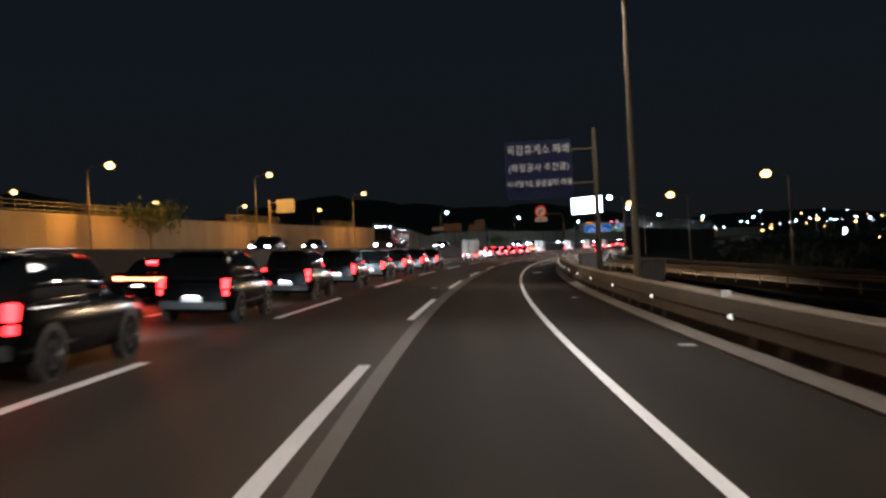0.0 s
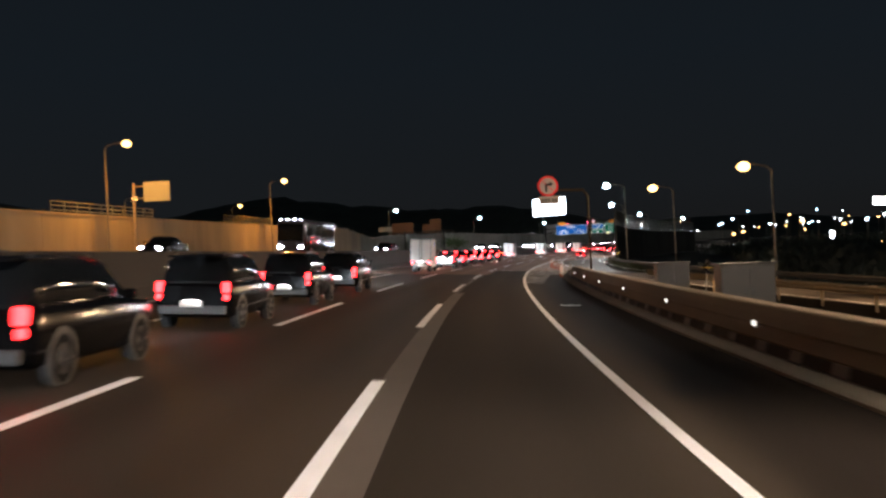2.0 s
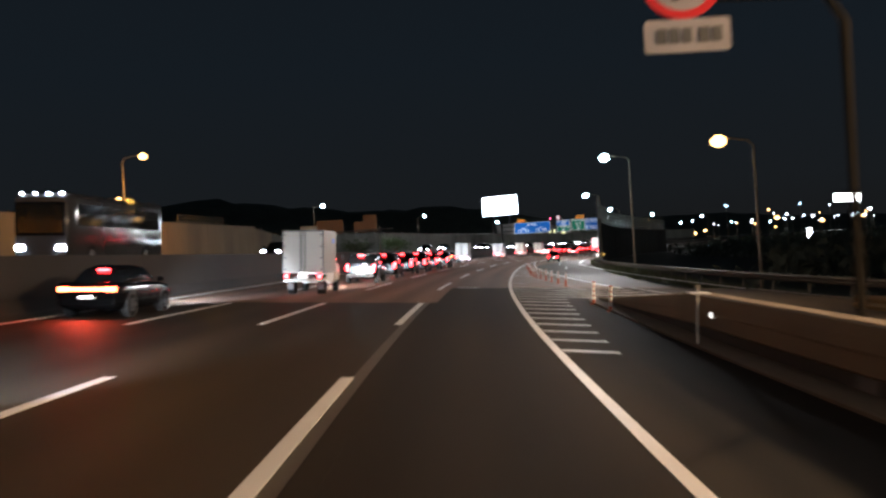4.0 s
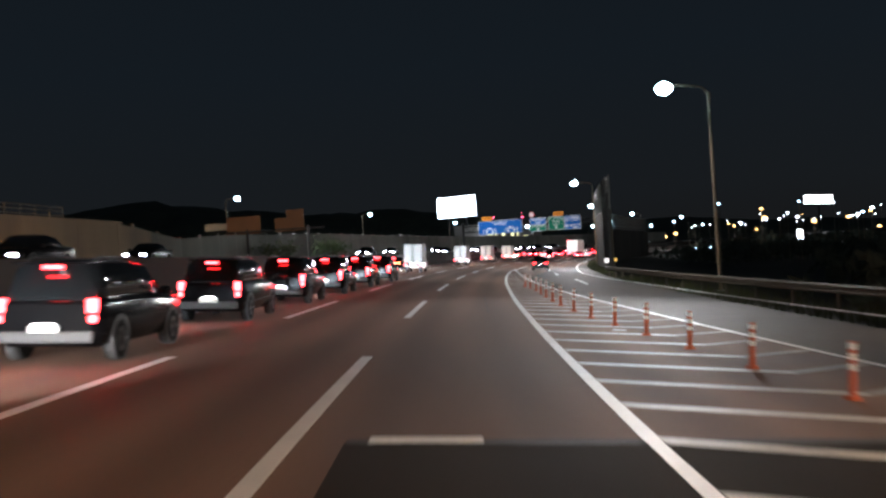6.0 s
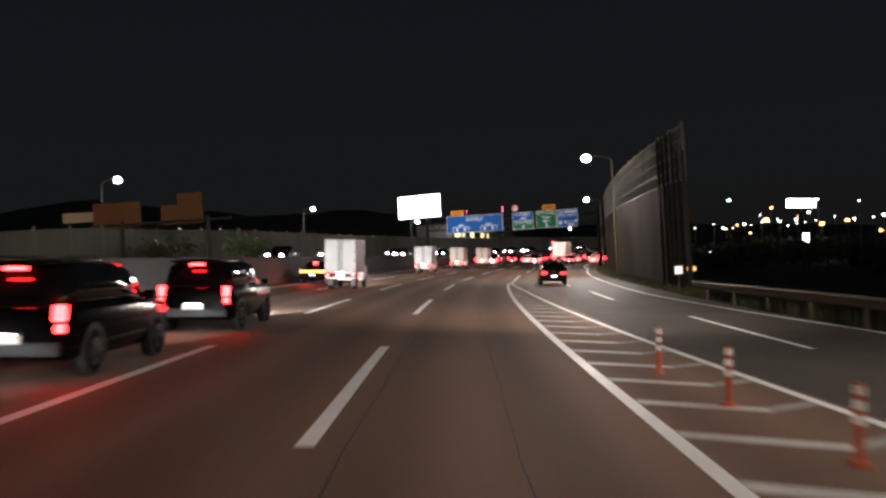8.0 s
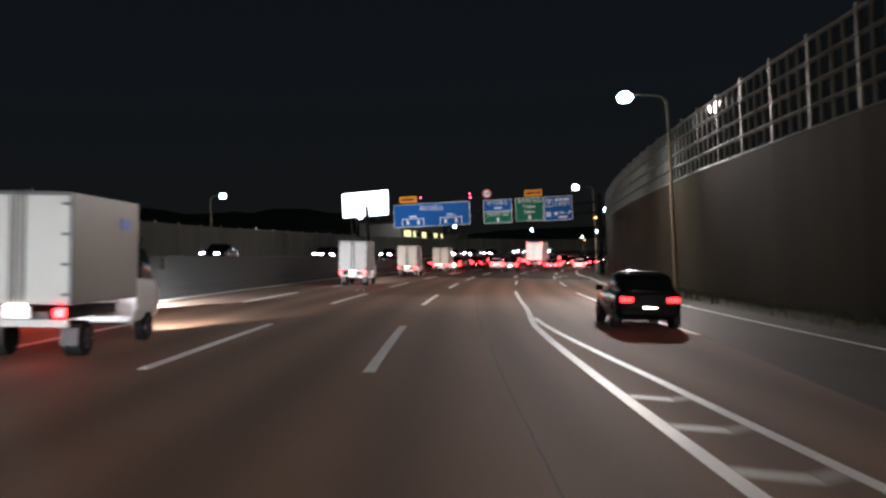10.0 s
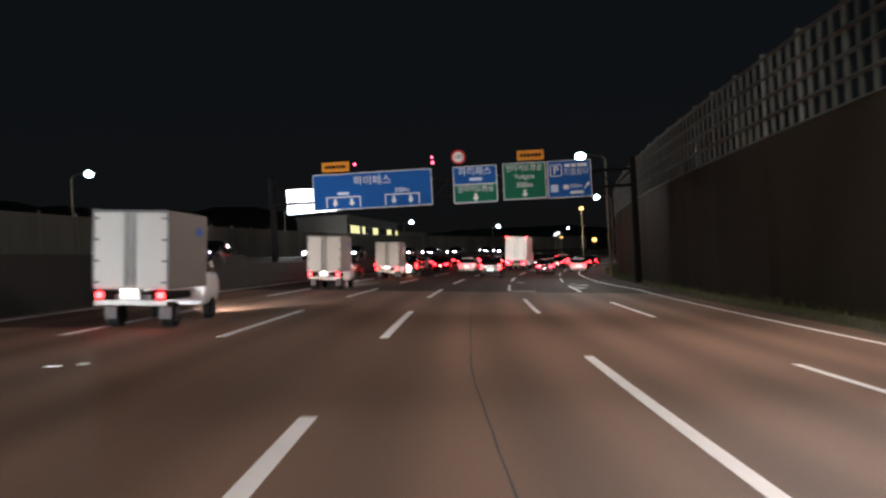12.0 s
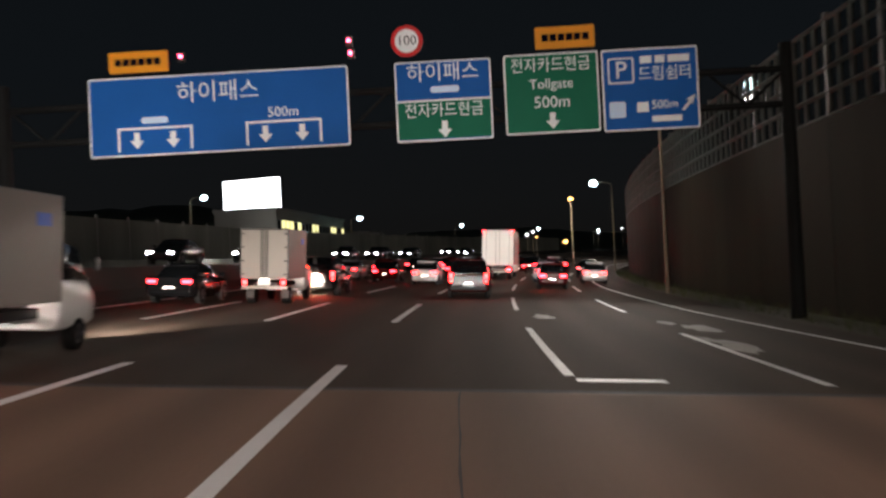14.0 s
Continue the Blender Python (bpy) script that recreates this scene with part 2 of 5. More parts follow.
road_conc = setting("road_concrete", strip(JOIN_A, JOIN_B, -10.6, 11.9), M_CONC, "reddish grey concrete carriageway with sawn joints", "road")
M_FAR = mat("far_asphalt", (0.066, 0.049, 0.038), 0.8, spec=0.08, vary=0.3, scale=5, bump=0.5, fine=50, stain=(0.045, 0.034, 0.027), stretch=(1, 0.08, 1), tracks=0.2)
part("left_lanes", strip(JOIN_L, JOIN_A, -10.6, 0.62), M_CONC, road_conc)
road_far = setting("road_far", strip(JOIN_B, 900, -10.6, 11.9, step=8), M_FAR, "dark asphalt carriageway past the concrete", "road")
road_opp = setting("road_opposite", strip(-60, 900, -28.0, -11.85, top=1.2, thick=2.0, step=8), M_OLD, "asphalt of the higher opposite carriageway behind the median", "road")


def ramp_side(s):
    """How far right the slip road's left edge lies."""
    return float(np.interp(s, (-60, 60, 100, 130, 156, 181, 200, 215, 228, 240, 262), (46, 27, 20, 15.4, 11.6, 8.6, 7.3, 6.25, 5.6, 5.1, 4.2)))


ramp = setting("slip_road", sweep([(0.0, -0.006), (7.0, -0.006), (7.0, -0.5), (0.0, -0.5)], -60, JOIN_A - 0.1, 4, ramp_side), M_NEW, "lower asphalt slip road joining from outside", "road")
gore_fill = setting("gore_paving", sweep([(6.45, -0.01), (13.5, -0.01), (13.5, -0.5), (6.45, -0.5)], 150, JOIN_A - 0.1, 4), M_NEW, "asphalt wedge between lane and slip road", "road")


# slip lane's greyer asphalt alongside the concrete
M_FADED = mat("faded_paint", (0.31, 0.295, 0.27), 0.7, vary=0.5, scale=14)


def slip_side(s):
    return float(np.interp(s, (JOIN_A, 200, 228, 240, 262, 280, 300), (8.7, 7.4, 5.7, 5.5, 7.3, 8.2, 11.6)))


bm = bmesh.new()
rows = []
for i in range(61):
    s = JOIN_A + 0.2 + (300 - JOIN_A) * i / 60
    rows.append([bm.verts.new(on_road(s, l, h)) for l, h in ((slip_side(s), 0.003), (11.88, 0.003), (11.88, -0.02), (slip_side(s), -0.02))])
for i, (one, two) in enumerate(zip(rows, rows[1:])):
    for a, b in ((0, 1), (1, 2), (2, 3), (3, 0)):
        bm.faces.new((one[a], one[b], two[b], two[a]))
bmesh.ops.recalc_face_normals(bm, faces=bm.faces)
road_slip = setting("road_slip_lane", bm, mat("slip_asphalt", (0.075, 0.064, 0.056), 0.7, vary=0.3, scale=5, bump=0.5, fine=45, stain=(0.055, 0.048, 0.043), spec=0.15), "brownish grey asphalt of the joining slip lane", "road")

# ---- paint on the road ----
def paint(name, s0, s1, l0, width, owner, side=None, material=M_PAINT):
    step = 1.6 if s0 == 262 else 3.0 if s1 - s0 > 12 else 2.6
    return part(name, sweep([(l0 - width / 2, 0.005), (l0 + width / 2, 0.005), (l0 + width / 2, -0.01), (l0 - width / 2, -0.01)], s0, s1, step, side), material, owner)


def owner_at(s, l):
    if s < JOIN_A - 5:
        return road_old if l < 0.4 else road_new
    return road_conc if s < JOIN_B - 2 else road_far


DASH = [12.6, 32.6, 52.9, 72.5, 92.3, 111.8, 131.6, 151.6, 173.4, 193.7, 214.2, 235.1, 256.2, 277.4, 297.3, 317.2, 337.5, 357.6]
DASH += [357.6 + 20 * n for n in range(1, 9)]


def dash_side(s):
    """The painted line's small wander about the road's line."""
    return float(np.interp(s, (56, 76, 96, 115, 174, 195, 216, 225, 278, 285, 298, 320), (-0.1, 0.04, 0.13, 0.12, 0.06, 0.2, 0.2, 0.16, 0.03, 0.1, 0.19, 0.16)))


for lane in (0.0, -3.5, -6.95):
    for s in DASH:
        if lane == 0.0 and 131 < s < 132:
            paint("lane_dash", s + 0.6, s + 10.0, lane, 0.19, owner_at(s, lane), dash_side)
        else:
            paint("lane_dash", s, s + 10.0, lane, 0.19, owner_at(s, lane), dash_side)
for s in (246.0, 264.8, 283.6, 305.6, 325.5, 344.0, 363.0, 383.0, 403.0, 423.0, 443.0):
    paint("lane_dash", s, s + 9.4, 7.6 if 300 < s < 320 else 7.4 if s > 260 else 7.9, 0.15, owner_at(s, 7.4))
paint("lane_dash", 224.2, 234.6, 8.7, 0.15, road_conc)
for s in (307.0, 326.3, 344.5, 364.0, 384.0, 404.0, 424.0):
    paint("lane_dash", s, s + 9.8, 4.24 if s < 320 else 3.75, 0.16, owner_at(s, 4))


def solid_side(s):
    return float(np.interp(s, (0, 55, 90, 125, 150, 174, 184, 195, 214, 225, 262, 267, 270, 273, 277, 285, 294), (3.55, 3.52, 3.56, 3.56, 3.50, 3.56, 3.64, 3.73, 3.8, 3.76, 3.56, 3.57, 3.68, 3.82, 3.93, 4.01, 4.09)))


paint("edge_line", -60, JOIN_A, 0.0, 0.16, road_new, solid_side)
paint("edge_line", JOIN_A, 262, 0.0, 0.18, road_conc, solid_side)
paint("edge_line", 262, 294, 0.0, 0.18, road_conc, solid_side)
paint("edge_line", -60, JOIN_A, -10.1, 0.18, road_old)
paint("edge_line", JOIN_A, JOIN_B, -10.1, 0.18, road_conc)
paint("edge_line", JOIN_B, 700, -10.1, 0.18, road_far)


def gore_side(s):
    return ramp_side(s) if s < 255 else float(np.interp(s, (255, 262, 266.5, 271), (4.49, 4.1, 3.87, 3.82)))


paint("gore_line", JOIN_A, 270.5, 0.0, 0.16, road_conc, gore_side)
paint("ramp_line", -60, JOIN_A, 0.5, 0.16, ramp, ramp_side, M_FADED)
paint("ramp_line", -60, JOIN_A, 6.4, 0.16, ramp, ramp_side, M_FADED)


def outer_side(s):
    return float(np.interp(s, (JOIN_A, 200, 228, 237, 252, 300, 330, 345, 370, 900), (15.3, 13.6, 12.0, 11.2, 10.4, 10.7, 10.9, 9.9, 9.2, 9.2)))


paint("edge_line", JOIN_A, JOIN_B, 0.0, 0.16, road_conc, outer_side)
paint("edge_line", JOIN_B, 700, 0.0, 0.16, road_far, outer_side)
# hatching of the gore: chevrons whose point looks back at the traffic
for n in range(-10, 41):
    s = 167.0 + n * 2.17
    own = road_conc if s > JOIN_A + 1 else road_new
    inner, outer = solid_side(s) + 0.1, max(ramp_side(s), 4.0) - 0.1
    if outer - inner < 0.4:
        continue
    bend, wide = inner + (outer - inner) * 0.66, 0.34
    if n < 0:
        bend = inner + 1.0 + 0.1 * (n + 10)
    back = -0.42 * (bend - inner)
    ahead = back + 0.75 * (outer - bend)
    legs = ([(s, inner), (s + back, bend)], [(s + back, bend), (s + ahead, outer)])
    for line, worn in zip(legs, (M_HATCH, M_FADED)):
        if n < 0 and worn is M_FADED:
            continue
        bm = bmesh.new()
        rings = []
        for a, b in line:
            rings.append([bm.verts.new(on_road(a, b, 0.005)), bm.verts.new(on_road(a + wide, b, 0.005)), bm.verts.new(on_road(a + wide, b, -0.01)), bm.verts.new(on_road(a, b, -0.01))])
        for i in range(4):
            bm.faces.new((rings[0][i], rings[0][(i + 1) % 4], rings[1][(i + 1) % 4], rings[1][i]))
        bmesh.ops.recalc_face_normals(bm, faces=bm.faces)
        part("hatch_bar", bm, worn, own)
# short cross marks at the pavement joins
for s, l0, l1, own in ((175.75, 0.85, 1.95, road_new), (325.6, 3.8, 5.1, road_far)):
    part("cross_mark", strip(s, s + 0.28, l0, l1, 0.006, 0.016, 0.3), M_PAINT, own)
# worn blotches of old paint on the outer lane
rng_paint = random.Random(5)
for s, l, long, wide in ((331.6, 7.85, 1.6, 0.42), (333.4, 7.5, 1.1, 0.3), (336.9, 8.35, 1.3, 0.5), (338.9, 7.8, 1.0, 0.3), (340.8, 4.45, 1.4, 0.35)):
    bm = bmesh.new()
    ring = []
    for i in range(14):
        a = 2 * math.pi * i / 14
        k = rng_paint.uniform(0.6, 1.1)
        ring.append(bm.verts.new(on_road(s + math.sin(a) * long * k, l + math.cos(a) * wide * k, 0.004)))
    bm.faces.new(ring)
    bmesh.ops.recalc_face_normals(bm, faces=bm.faces)
    part("paint_blotch", bm, M_FADED, road_far)
# sawn joints and sealed cracks in the concrete
M_JOINT = mat("joint_sealer", (0.03, 0.027, 0.025), 0.7, vary=0.3)


def crack(s0, s1, l0, wander, width, owner):
    rng = random.Random(int(s0 * 10))
    bm, prev, off = bmesh.new(), None, 0.0
    count = int((s1 - s0) / 0.8)
    for i in range(count + 1):
        s = s0 + (s1 - s0) * i / count
        off = max(-wander, min(wander, off + rng.uniform(-0.022, 0.022)))
        w = width * rng.uniform(0.6, 1.3)
        pair = [bm.verts.new(on_road(s, l0 + off - w, 0.003)), bm.verts.new(on_road(s, l0 + off + w, 0.003))]
        if prev:
            bm.faces.new((prev[0], prev[1], pair[1], pair[0]))
        prev = pair
    bmesh.ops.recalc_face_normals(bm, faces=bm.faces)
    return part("sealed_crack", bm, M_JOINT, owner)


crack(206, 236, 0.62, 0.05, 0.010, road_conc)
crack(196, 208, 2.6, 0.10, 0.011, road_conc)
crack(264, JOIN_B, 2.05, 0.07, 0.012, road_conc)
crack(212, 262, 2.2, 0.06, 0.008, road_conc)
part("cross_joint", strip(JOIN_B - 0.12, JOIN_B + 0.1, -10.6, 11.9, 0.003, 0.01, 0.3), M_JOINT, road_conc)
part("cross_joint", strip(JOIN_A - 0.1, JOIN_A + 0.12, 0.64, 6.4, 0.003, 0.01, 0.3), M_JOINT, road_conc)

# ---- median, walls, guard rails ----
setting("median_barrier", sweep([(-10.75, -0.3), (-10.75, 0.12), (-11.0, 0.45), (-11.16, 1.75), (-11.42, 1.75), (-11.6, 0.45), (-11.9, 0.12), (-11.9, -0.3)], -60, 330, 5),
        M_DARKC, "dark concrete median barrier", "barrier")
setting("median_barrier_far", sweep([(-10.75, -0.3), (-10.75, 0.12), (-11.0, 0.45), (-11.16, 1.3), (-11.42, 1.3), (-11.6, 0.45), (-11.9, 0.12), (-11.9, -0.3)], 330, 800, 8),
        M_DARKC, "dark concrete median barrier, lower stretch", "barrier")

# retaining wall beyond the opposite lanes, cast in bays
wall_left = hold("wall_left", on_lane(60, -37), "tall stained concrete retaining wall lit by sodium lamps", "wall", kind="structure")
wall_left.matrix_world = Matrix.Identity(4)


def upright(s0, s1, l0, l1, z0, z1, z2):
    """A wall bay with a level foot z0 and a top that runs from z1 to z2."""
    bm = bmesh.new()
    low, top = [], []
    for s, z in ((s0, z1), (s1, z2)):
        for l in (l0, l1):
            p = on_road(s, l)
            low.append(bm.verts.new((p.x, p.y, z0)))
            top.append(bm.verts.new((p.x, p.y, z)))
    for q in ((low[0], low[2], low[3], low[1]), (top[0], top[1], top[3], top[2]), (low[0], top[0], top[2], low[2]), (low[1], low[3], top[3], top[1]),
              (low[0], low[1], top[1], top[0]), (low[2], top[2], top[3], low[3])):
        bm.faces.new(q)
    bmesh.ops.recalc_face_normals(bm, faces=bm.faces)
    return bm


def wall_top(s):
    return float(np.interp(s, (-60, 60, 163, 210, 262, 275, 290, 335, 420, 600), (5.6, 6.2, 6.95, 7.2, 7.4, 5.9, 6.7, 7.5, 7.3, 7.0)))


for n in range(42):
    s = -60 + 8.0 * n
    if s < 262:
        part("wall_bay", upright(s + 0.03, s + 7.97, -37.0, -37.6, 0.5, wall_top(s), wall_top(s + 8)), M_CEM, wall_left)
cop = part("coping", sweep([(-36.9, 0), (-37.7, 0), (-37.7, 0.22), (-36.9, 0.22)], -60, 261, 4), M_CEM, wall_left)
for v in cop.data.vertices:
    d = np.hypot(WAY[:, 1] - v.co.x, WAY[:, 2] - v.co.y)
    v.co.z += wall_top(float(WAY[int(d.argmin()), 0])) - bank(-37)

sound_wall = tagged(new("sound_wall"), "pale grey sound wall panels between posts beside the opposite lanes", "wall", kind="structure")
for n in range(56):
    s = 264 + 6.0 * n
    part("panel", upright(s + 0.08, s + 5.92, -37.1, -37.3, 0.4, wall_top(s), wall_top(s + 6)), M_WALLP, sound_wall)
    p = on_road(s, -37.2)
    part("post", a_box((0.2, 0.24, wall_top(s) + 0.2), (p.x, p.y, wall_top(s) / 2 + 0.2), spin=(0, 0, -math.degrees(turn_at(s)))), M_STEEL, sound_wall)


def handrail(s0, s1):
    """White pipe railing on the wall."""
    h = tagged(new("wall_railing"), "white painted pipe railing along the wall top", "railing", "wall railings")
    count = max(2, int((s1 - s0) / 2.2))
    spots = [s0 + (s1 - s0) * i / count for i in range(count + 1)]
    for s in spots:
        p = on_road(s, -37.3)
        part("post", rod(bmesh.new(), (p.x, p.y, wall_top(s)), (p.x, p.y, wall_top(s) + 1.25), 0.045, sides=6), M_WALLP, h)
    for up in (0.45, 0.85, 1.22):
        pts = []
        for s in spots:
            p = on_road(s, -37.3)
            pts.append((p.x, p.y, wall_top(s) + up))
        part("rail", pipe(pts, 0.05, 6), M_WALLP, h)
    return h


for s0, s1 in ((84, 96), (118, 140), (166, 186), (206, 224), (236, 250)):
    handrail(s0, s1)

# outer barrier: kerb, dark base with pale blocks, beam on top
kerb = setting("kerb", sweep([(6.2, -0.2), (6.2, 0.05), (6.28, 0.075), (6.62, 0.13), (6.62, -0.2)], -60, 163, 4), M_KERB, "low cast concrete kerb along the shoulder", "kerb")
guard = tagged(new("guard_barrier"), "concrete barrier with dark base, pale blocks and steel beam", "barrier", kind="structure")
def sink_end(ob, s0, s1, low):
    """Lets a barrier's end slope down to the height low between s0 and s1."""
    for v in ob.data.vertices:
        i = int(np.hypot(WAY[:, 1] - v.co.x, WAY[:, 2] - v.co.y).argmin())
        l = (v.co.x - WAY[i, 1]) * math.cos(WAY[i, 3]) - (v.co.y - WAY[i, 2]) * math.sin(WAY[i, 3])
        s = WAY[i, 0] + (v.co.x - WAY[i, 1]) * math.sin(WAY[i, 3]) + (v.co.y - WAY[i, 2]) * math.cos(WAY[i, 3])
        h = v.co.z - bank(l)
        f = min(max((s - s0) / (s1 - s0), 0.0), 1.0)
        v.co.z = bank(l) + (h if h < low else h + (low + (h - low) * 0.08 - h) * f)


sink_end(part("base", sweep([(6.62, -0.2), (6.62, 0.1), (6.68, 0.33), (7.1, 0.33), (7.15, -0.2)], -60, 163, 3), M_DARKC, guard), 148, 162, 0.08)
beam_profile = [(6.60, 0.33), (6.54, 0.37), (6.56, 0.6), (6.55, 0.64), (6.57, 0.8), (6.60, 0.95), (6.66, 0.98), (7.05, 0.98), (7.1, 0.33)]
sink_end(part("beam", sweep(beam_profile, -60, 162.9, 3), M_BEAM, guard, "weathered beige barrier beam"), 148, 162, 0.1)
M_PALE = mat("pale_block", (0.075, 0.075, 0.072), 0.7, vary=0.5, scale=12, random_tint=0.8)
block_rng = random.Random(12)
for n in range(64):
    s = 18 + 1.95 * n + block_rng.uniform(-0.2, 0.2)
    if block_rng.random() < 0.2:
        continue
    part("block", sweep([(6.60, 0.135), (6.648, 0.31), (6.75, 0.31), (6.70, 0.135)], s, s + block_rng.uniform(0.45, 0.65), 0.6), M_PALE, guard)
# reflectors given a glow of their own in place of returned headlight
M_REFL = glow("delineator_shine", (1.0, 0.95, 0.85), 0.9)
for n in range(16):
    s = 26 + 8.0 * n
    h = tagged(new("delineator"), "small white round reflector on the barrier", "reflector", "barrier reflectors")
    h.matrix_world = on_lane(s, 6.52)
    bm = bmesh.new()
    rod(bm, (0, 0.03, 0.62), (0, -0.02, 0.62), 0.055, sides=12)
    part("lens", bm, M_REFL, h)
    part("bracket", a_box((0.03, 0.05, 0.22), (0.02, 0.03, 0.72), 0.005), M_STEEL, h)

# slip road's guard rail with posts
rail_out = tagged(new("guard_rail"), "galvanised steel guard rail beside the slip road", "guard rail", kind="structure")
wave = [(7.5, 0.42), (7.42, 0.5), (7.5, 0.58), (7.42, 0.68), (7.5, 0.76), (7.53, 0.76), (7.45, 0.68), (7.53, 0.58), (7.45, 0.5), (7.53, 0.42)]
M_DULL = mat("dull_zinc", (0.115, 0.10, 0.075), 0.65, 0.2, vary=0.35, scale=6)
part("beam", sweep(wave, 20, 250, 4, ramp_side), M_DULL, rail_out)
for n in range(58):
    s = 20 + 4.0 * n
    p = on_road(s, 7.6 + ramp_side(s))
    part("post", a_box((0.08, 0.12, 1.0), (p.x, p.y, p.z + 0.28)), M_DULL, rail_out)
rail_in = tagged(new("guard_rail"), "rusty brown guard rail on the slip road's inner side", "guard rail", kind="structure")
M_RUST = mat("weathered_steel", (0.30, 0.21, 0.11), 0.6, 0.4, vary=0.4, scale=6)
part("beam", sweep([(l - 8.0, h) for l, h in wave], 20, 152, 4, ramp_side), M_RUST, rail_in)
for n in range(33):
    s = 20 + 4.0 * n
    p = on_road(s, -0.38 + ramp_side(s))
    part("post", a_box((0.08, 0.12, 1.0), (p.x, p.y, p.z + 0.28)), M_RUST, rail_in)

# tall barrier on the outside: concrete below, steel grid with clear panes above
wall_right = tagged(new("noise_wall"), "tall concrete noise wall with a gridded clear upper part", "wall", kind="structure")
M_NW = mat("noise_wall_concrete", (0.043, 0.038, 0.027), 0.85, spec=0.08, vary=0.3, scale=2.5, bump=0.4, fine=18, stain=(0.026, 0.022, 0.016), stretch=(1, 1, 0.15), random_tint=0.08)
M_CLEAR = glass("clear_pane", (0.02, 0.03, 0.03), 0.05, 0.35)
RW = 13.4


def right_top(s):
    return float(np.interp(s, (256, 262, 290, 360, 430), (5.35, 5.5, 5.65, 5.5, 5.4)))


M_WSTEEL = mat("wall_steel", (0.11, 0.12, 0.11), 0.6, 0.2, vary=0.25, scale=6)
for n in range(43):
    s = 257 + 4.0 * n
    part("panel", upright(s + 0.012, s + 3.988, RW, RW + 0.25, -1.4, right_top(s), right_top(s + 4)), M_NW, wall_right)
    p = on_road(s, RW + 0.1)
    tall = right_top(s) + 3.1
    part("post", a_box((0.16, 0.2, 3.2), (p.x, p.y, tall - 1.5), spin=(0, 0, -math.degrees(turn_at(s)))), M_WSTEEL, wall_right)
    pane = upright(s + 0.12, s + 3.88, RW + 0.1, RW + 0.13, right_top(s) + 0.06, right_top(s) + 3.0, right_top(s + 4) + 3.0)
    part("pane", pane, M_CLEAR, wall_right)
for up in (0.04, 0.78, 1.52, 2.26, 3.0):
    pts = [(*on_road(257 + 4 * n, RW + 0.08)[:2], right_top(257 + 4 * n) + up) for n in range(44)]
    part("rail", pipe(pts, 0.085, 4), M_WSTEEL, wall_right)
for n in range(172):
    s = 257.0 + 1.0 * n
    if n % 4 == 0:
        continue
    p = on_road(s, RW + 0.08)
    part("bar", a_box((0.10, 0.15, 3.0), (p.x, p.y, right_top(s) + 1.52)), M_WSTEEL, wall_right)

# bare steel piles where the wall begins
for n in range(6):
    s = 256.2 + 1.6 * n
    p = on_road(s, RW - 0.12)
    tall = right_top(s) + (2.9 if n > 1 else 1.6)
    bm = box(bmesh.new(), (0.13, 0.02, tall + 1.0), pose(p.x, p.y - 0.06, (tall - 1.0) / 2))
    box(bm, (0.13, 0.02, tall + 1.0), pose(p.x, p.y + 0.06, (tall - 1.0) / 2))
    box(bm, (0.02, 0.10, tall + 1.0), pose(p.x, p.y, (tall - 1.0) / 2))
    part("pile", bm, M_DARKST, wall_right, "dark rolled-steel pile")

# ---- street lamps ----
def street_lamp(s, l, z_head, arm, base_z, glass_mat, label, light=None, group="street lamps", thin=1.0, glow_size=0.45):
    """A tapered pole with a curved arm and a cobra head. s, l: the head's place; arm: metres from head to pole, + to the right."""
    h = tagged(new("street_lamp"), label, "street lamp", group)
    h.matrix_world = at_place(s, l + arm, base_z)
    tall = z_head - base_z
    sgn = 1 if arm > 0 else -1
    reach = abs(arm)
    part("pole", rod(bmesh.new(), (0, 0, 0), (0, 0, tall - 0.4), 0.11 * thin, 0.065 * thin, 10), M_POLE, h)
    part("base_plate", a_box((0.42, 0.42, 0.05), (0, 0, 0.025), 0.01), M_STEEL, h)
    curve = [(0, 0, tall - 0.45), (-sgn * reach * 0.15, 0, tall - 0.12), (-sgn * reach * 0.5, 0, tall + 0.02), (-sgn * (reach - 0.35), 0, tall + 0.08)]
    part("arm", pipe(curve, [0.06, 0.055, 0.05, 0.045], 8), M_POLE, h)
    bm = bmesh.new()
    bmesh.ops.create_uvsphere(bm, u_segments=12, v_segments=8, radius=1.0, matrix=pose(-sgn * reach, 0, tall + 0.1) @ Matrix.Diagonal((0.50, 0.24, 0.13, 1)))
    head = part("head", bm, M_POLE, h)
    # lens drawn oversize, so that its shape takes in the lamp's glare
    bm = bmesh.new()
    bmesh.ops.create_uvsphere(bm, u_segments=12, v_segments=8, radius=1.0, matrix=pose(-sgn * reach, 0, tall - 0.06) @ Matrix.Diagonal((0.46, 0.36, 0.34, 1)))
    part("lens", bm, glass_mat, head, "glowing lamp glass")
    if light:
        colour, watts, reach_s, aim_l, cone, under, back = (*light, 128, 0.16, 1.0) if len(light) == 4 else (*light, 1.0) if len(light) == 6 else light
        p = on_road(s, l)
        for way in (-1, 1):
            goal = on_road(s + way * reach_s, aim_l)
            at = Vector((p.x, p.y, z_head - 0.75))
            lamp_light("lamp_light", at, colour, watts * (back if way < 0 else 1.0), glow_size, cone if way < 0 else cone * 0.84, goal - at, 1.0)
        below = on_road(s, l + (aim_l - l) * 0.35) - at
        lamp_light("lamp_light", at, colour, watts * under, 0.3, 172 if glass_mat is M_LED else 150, below, 1.0)
    return h


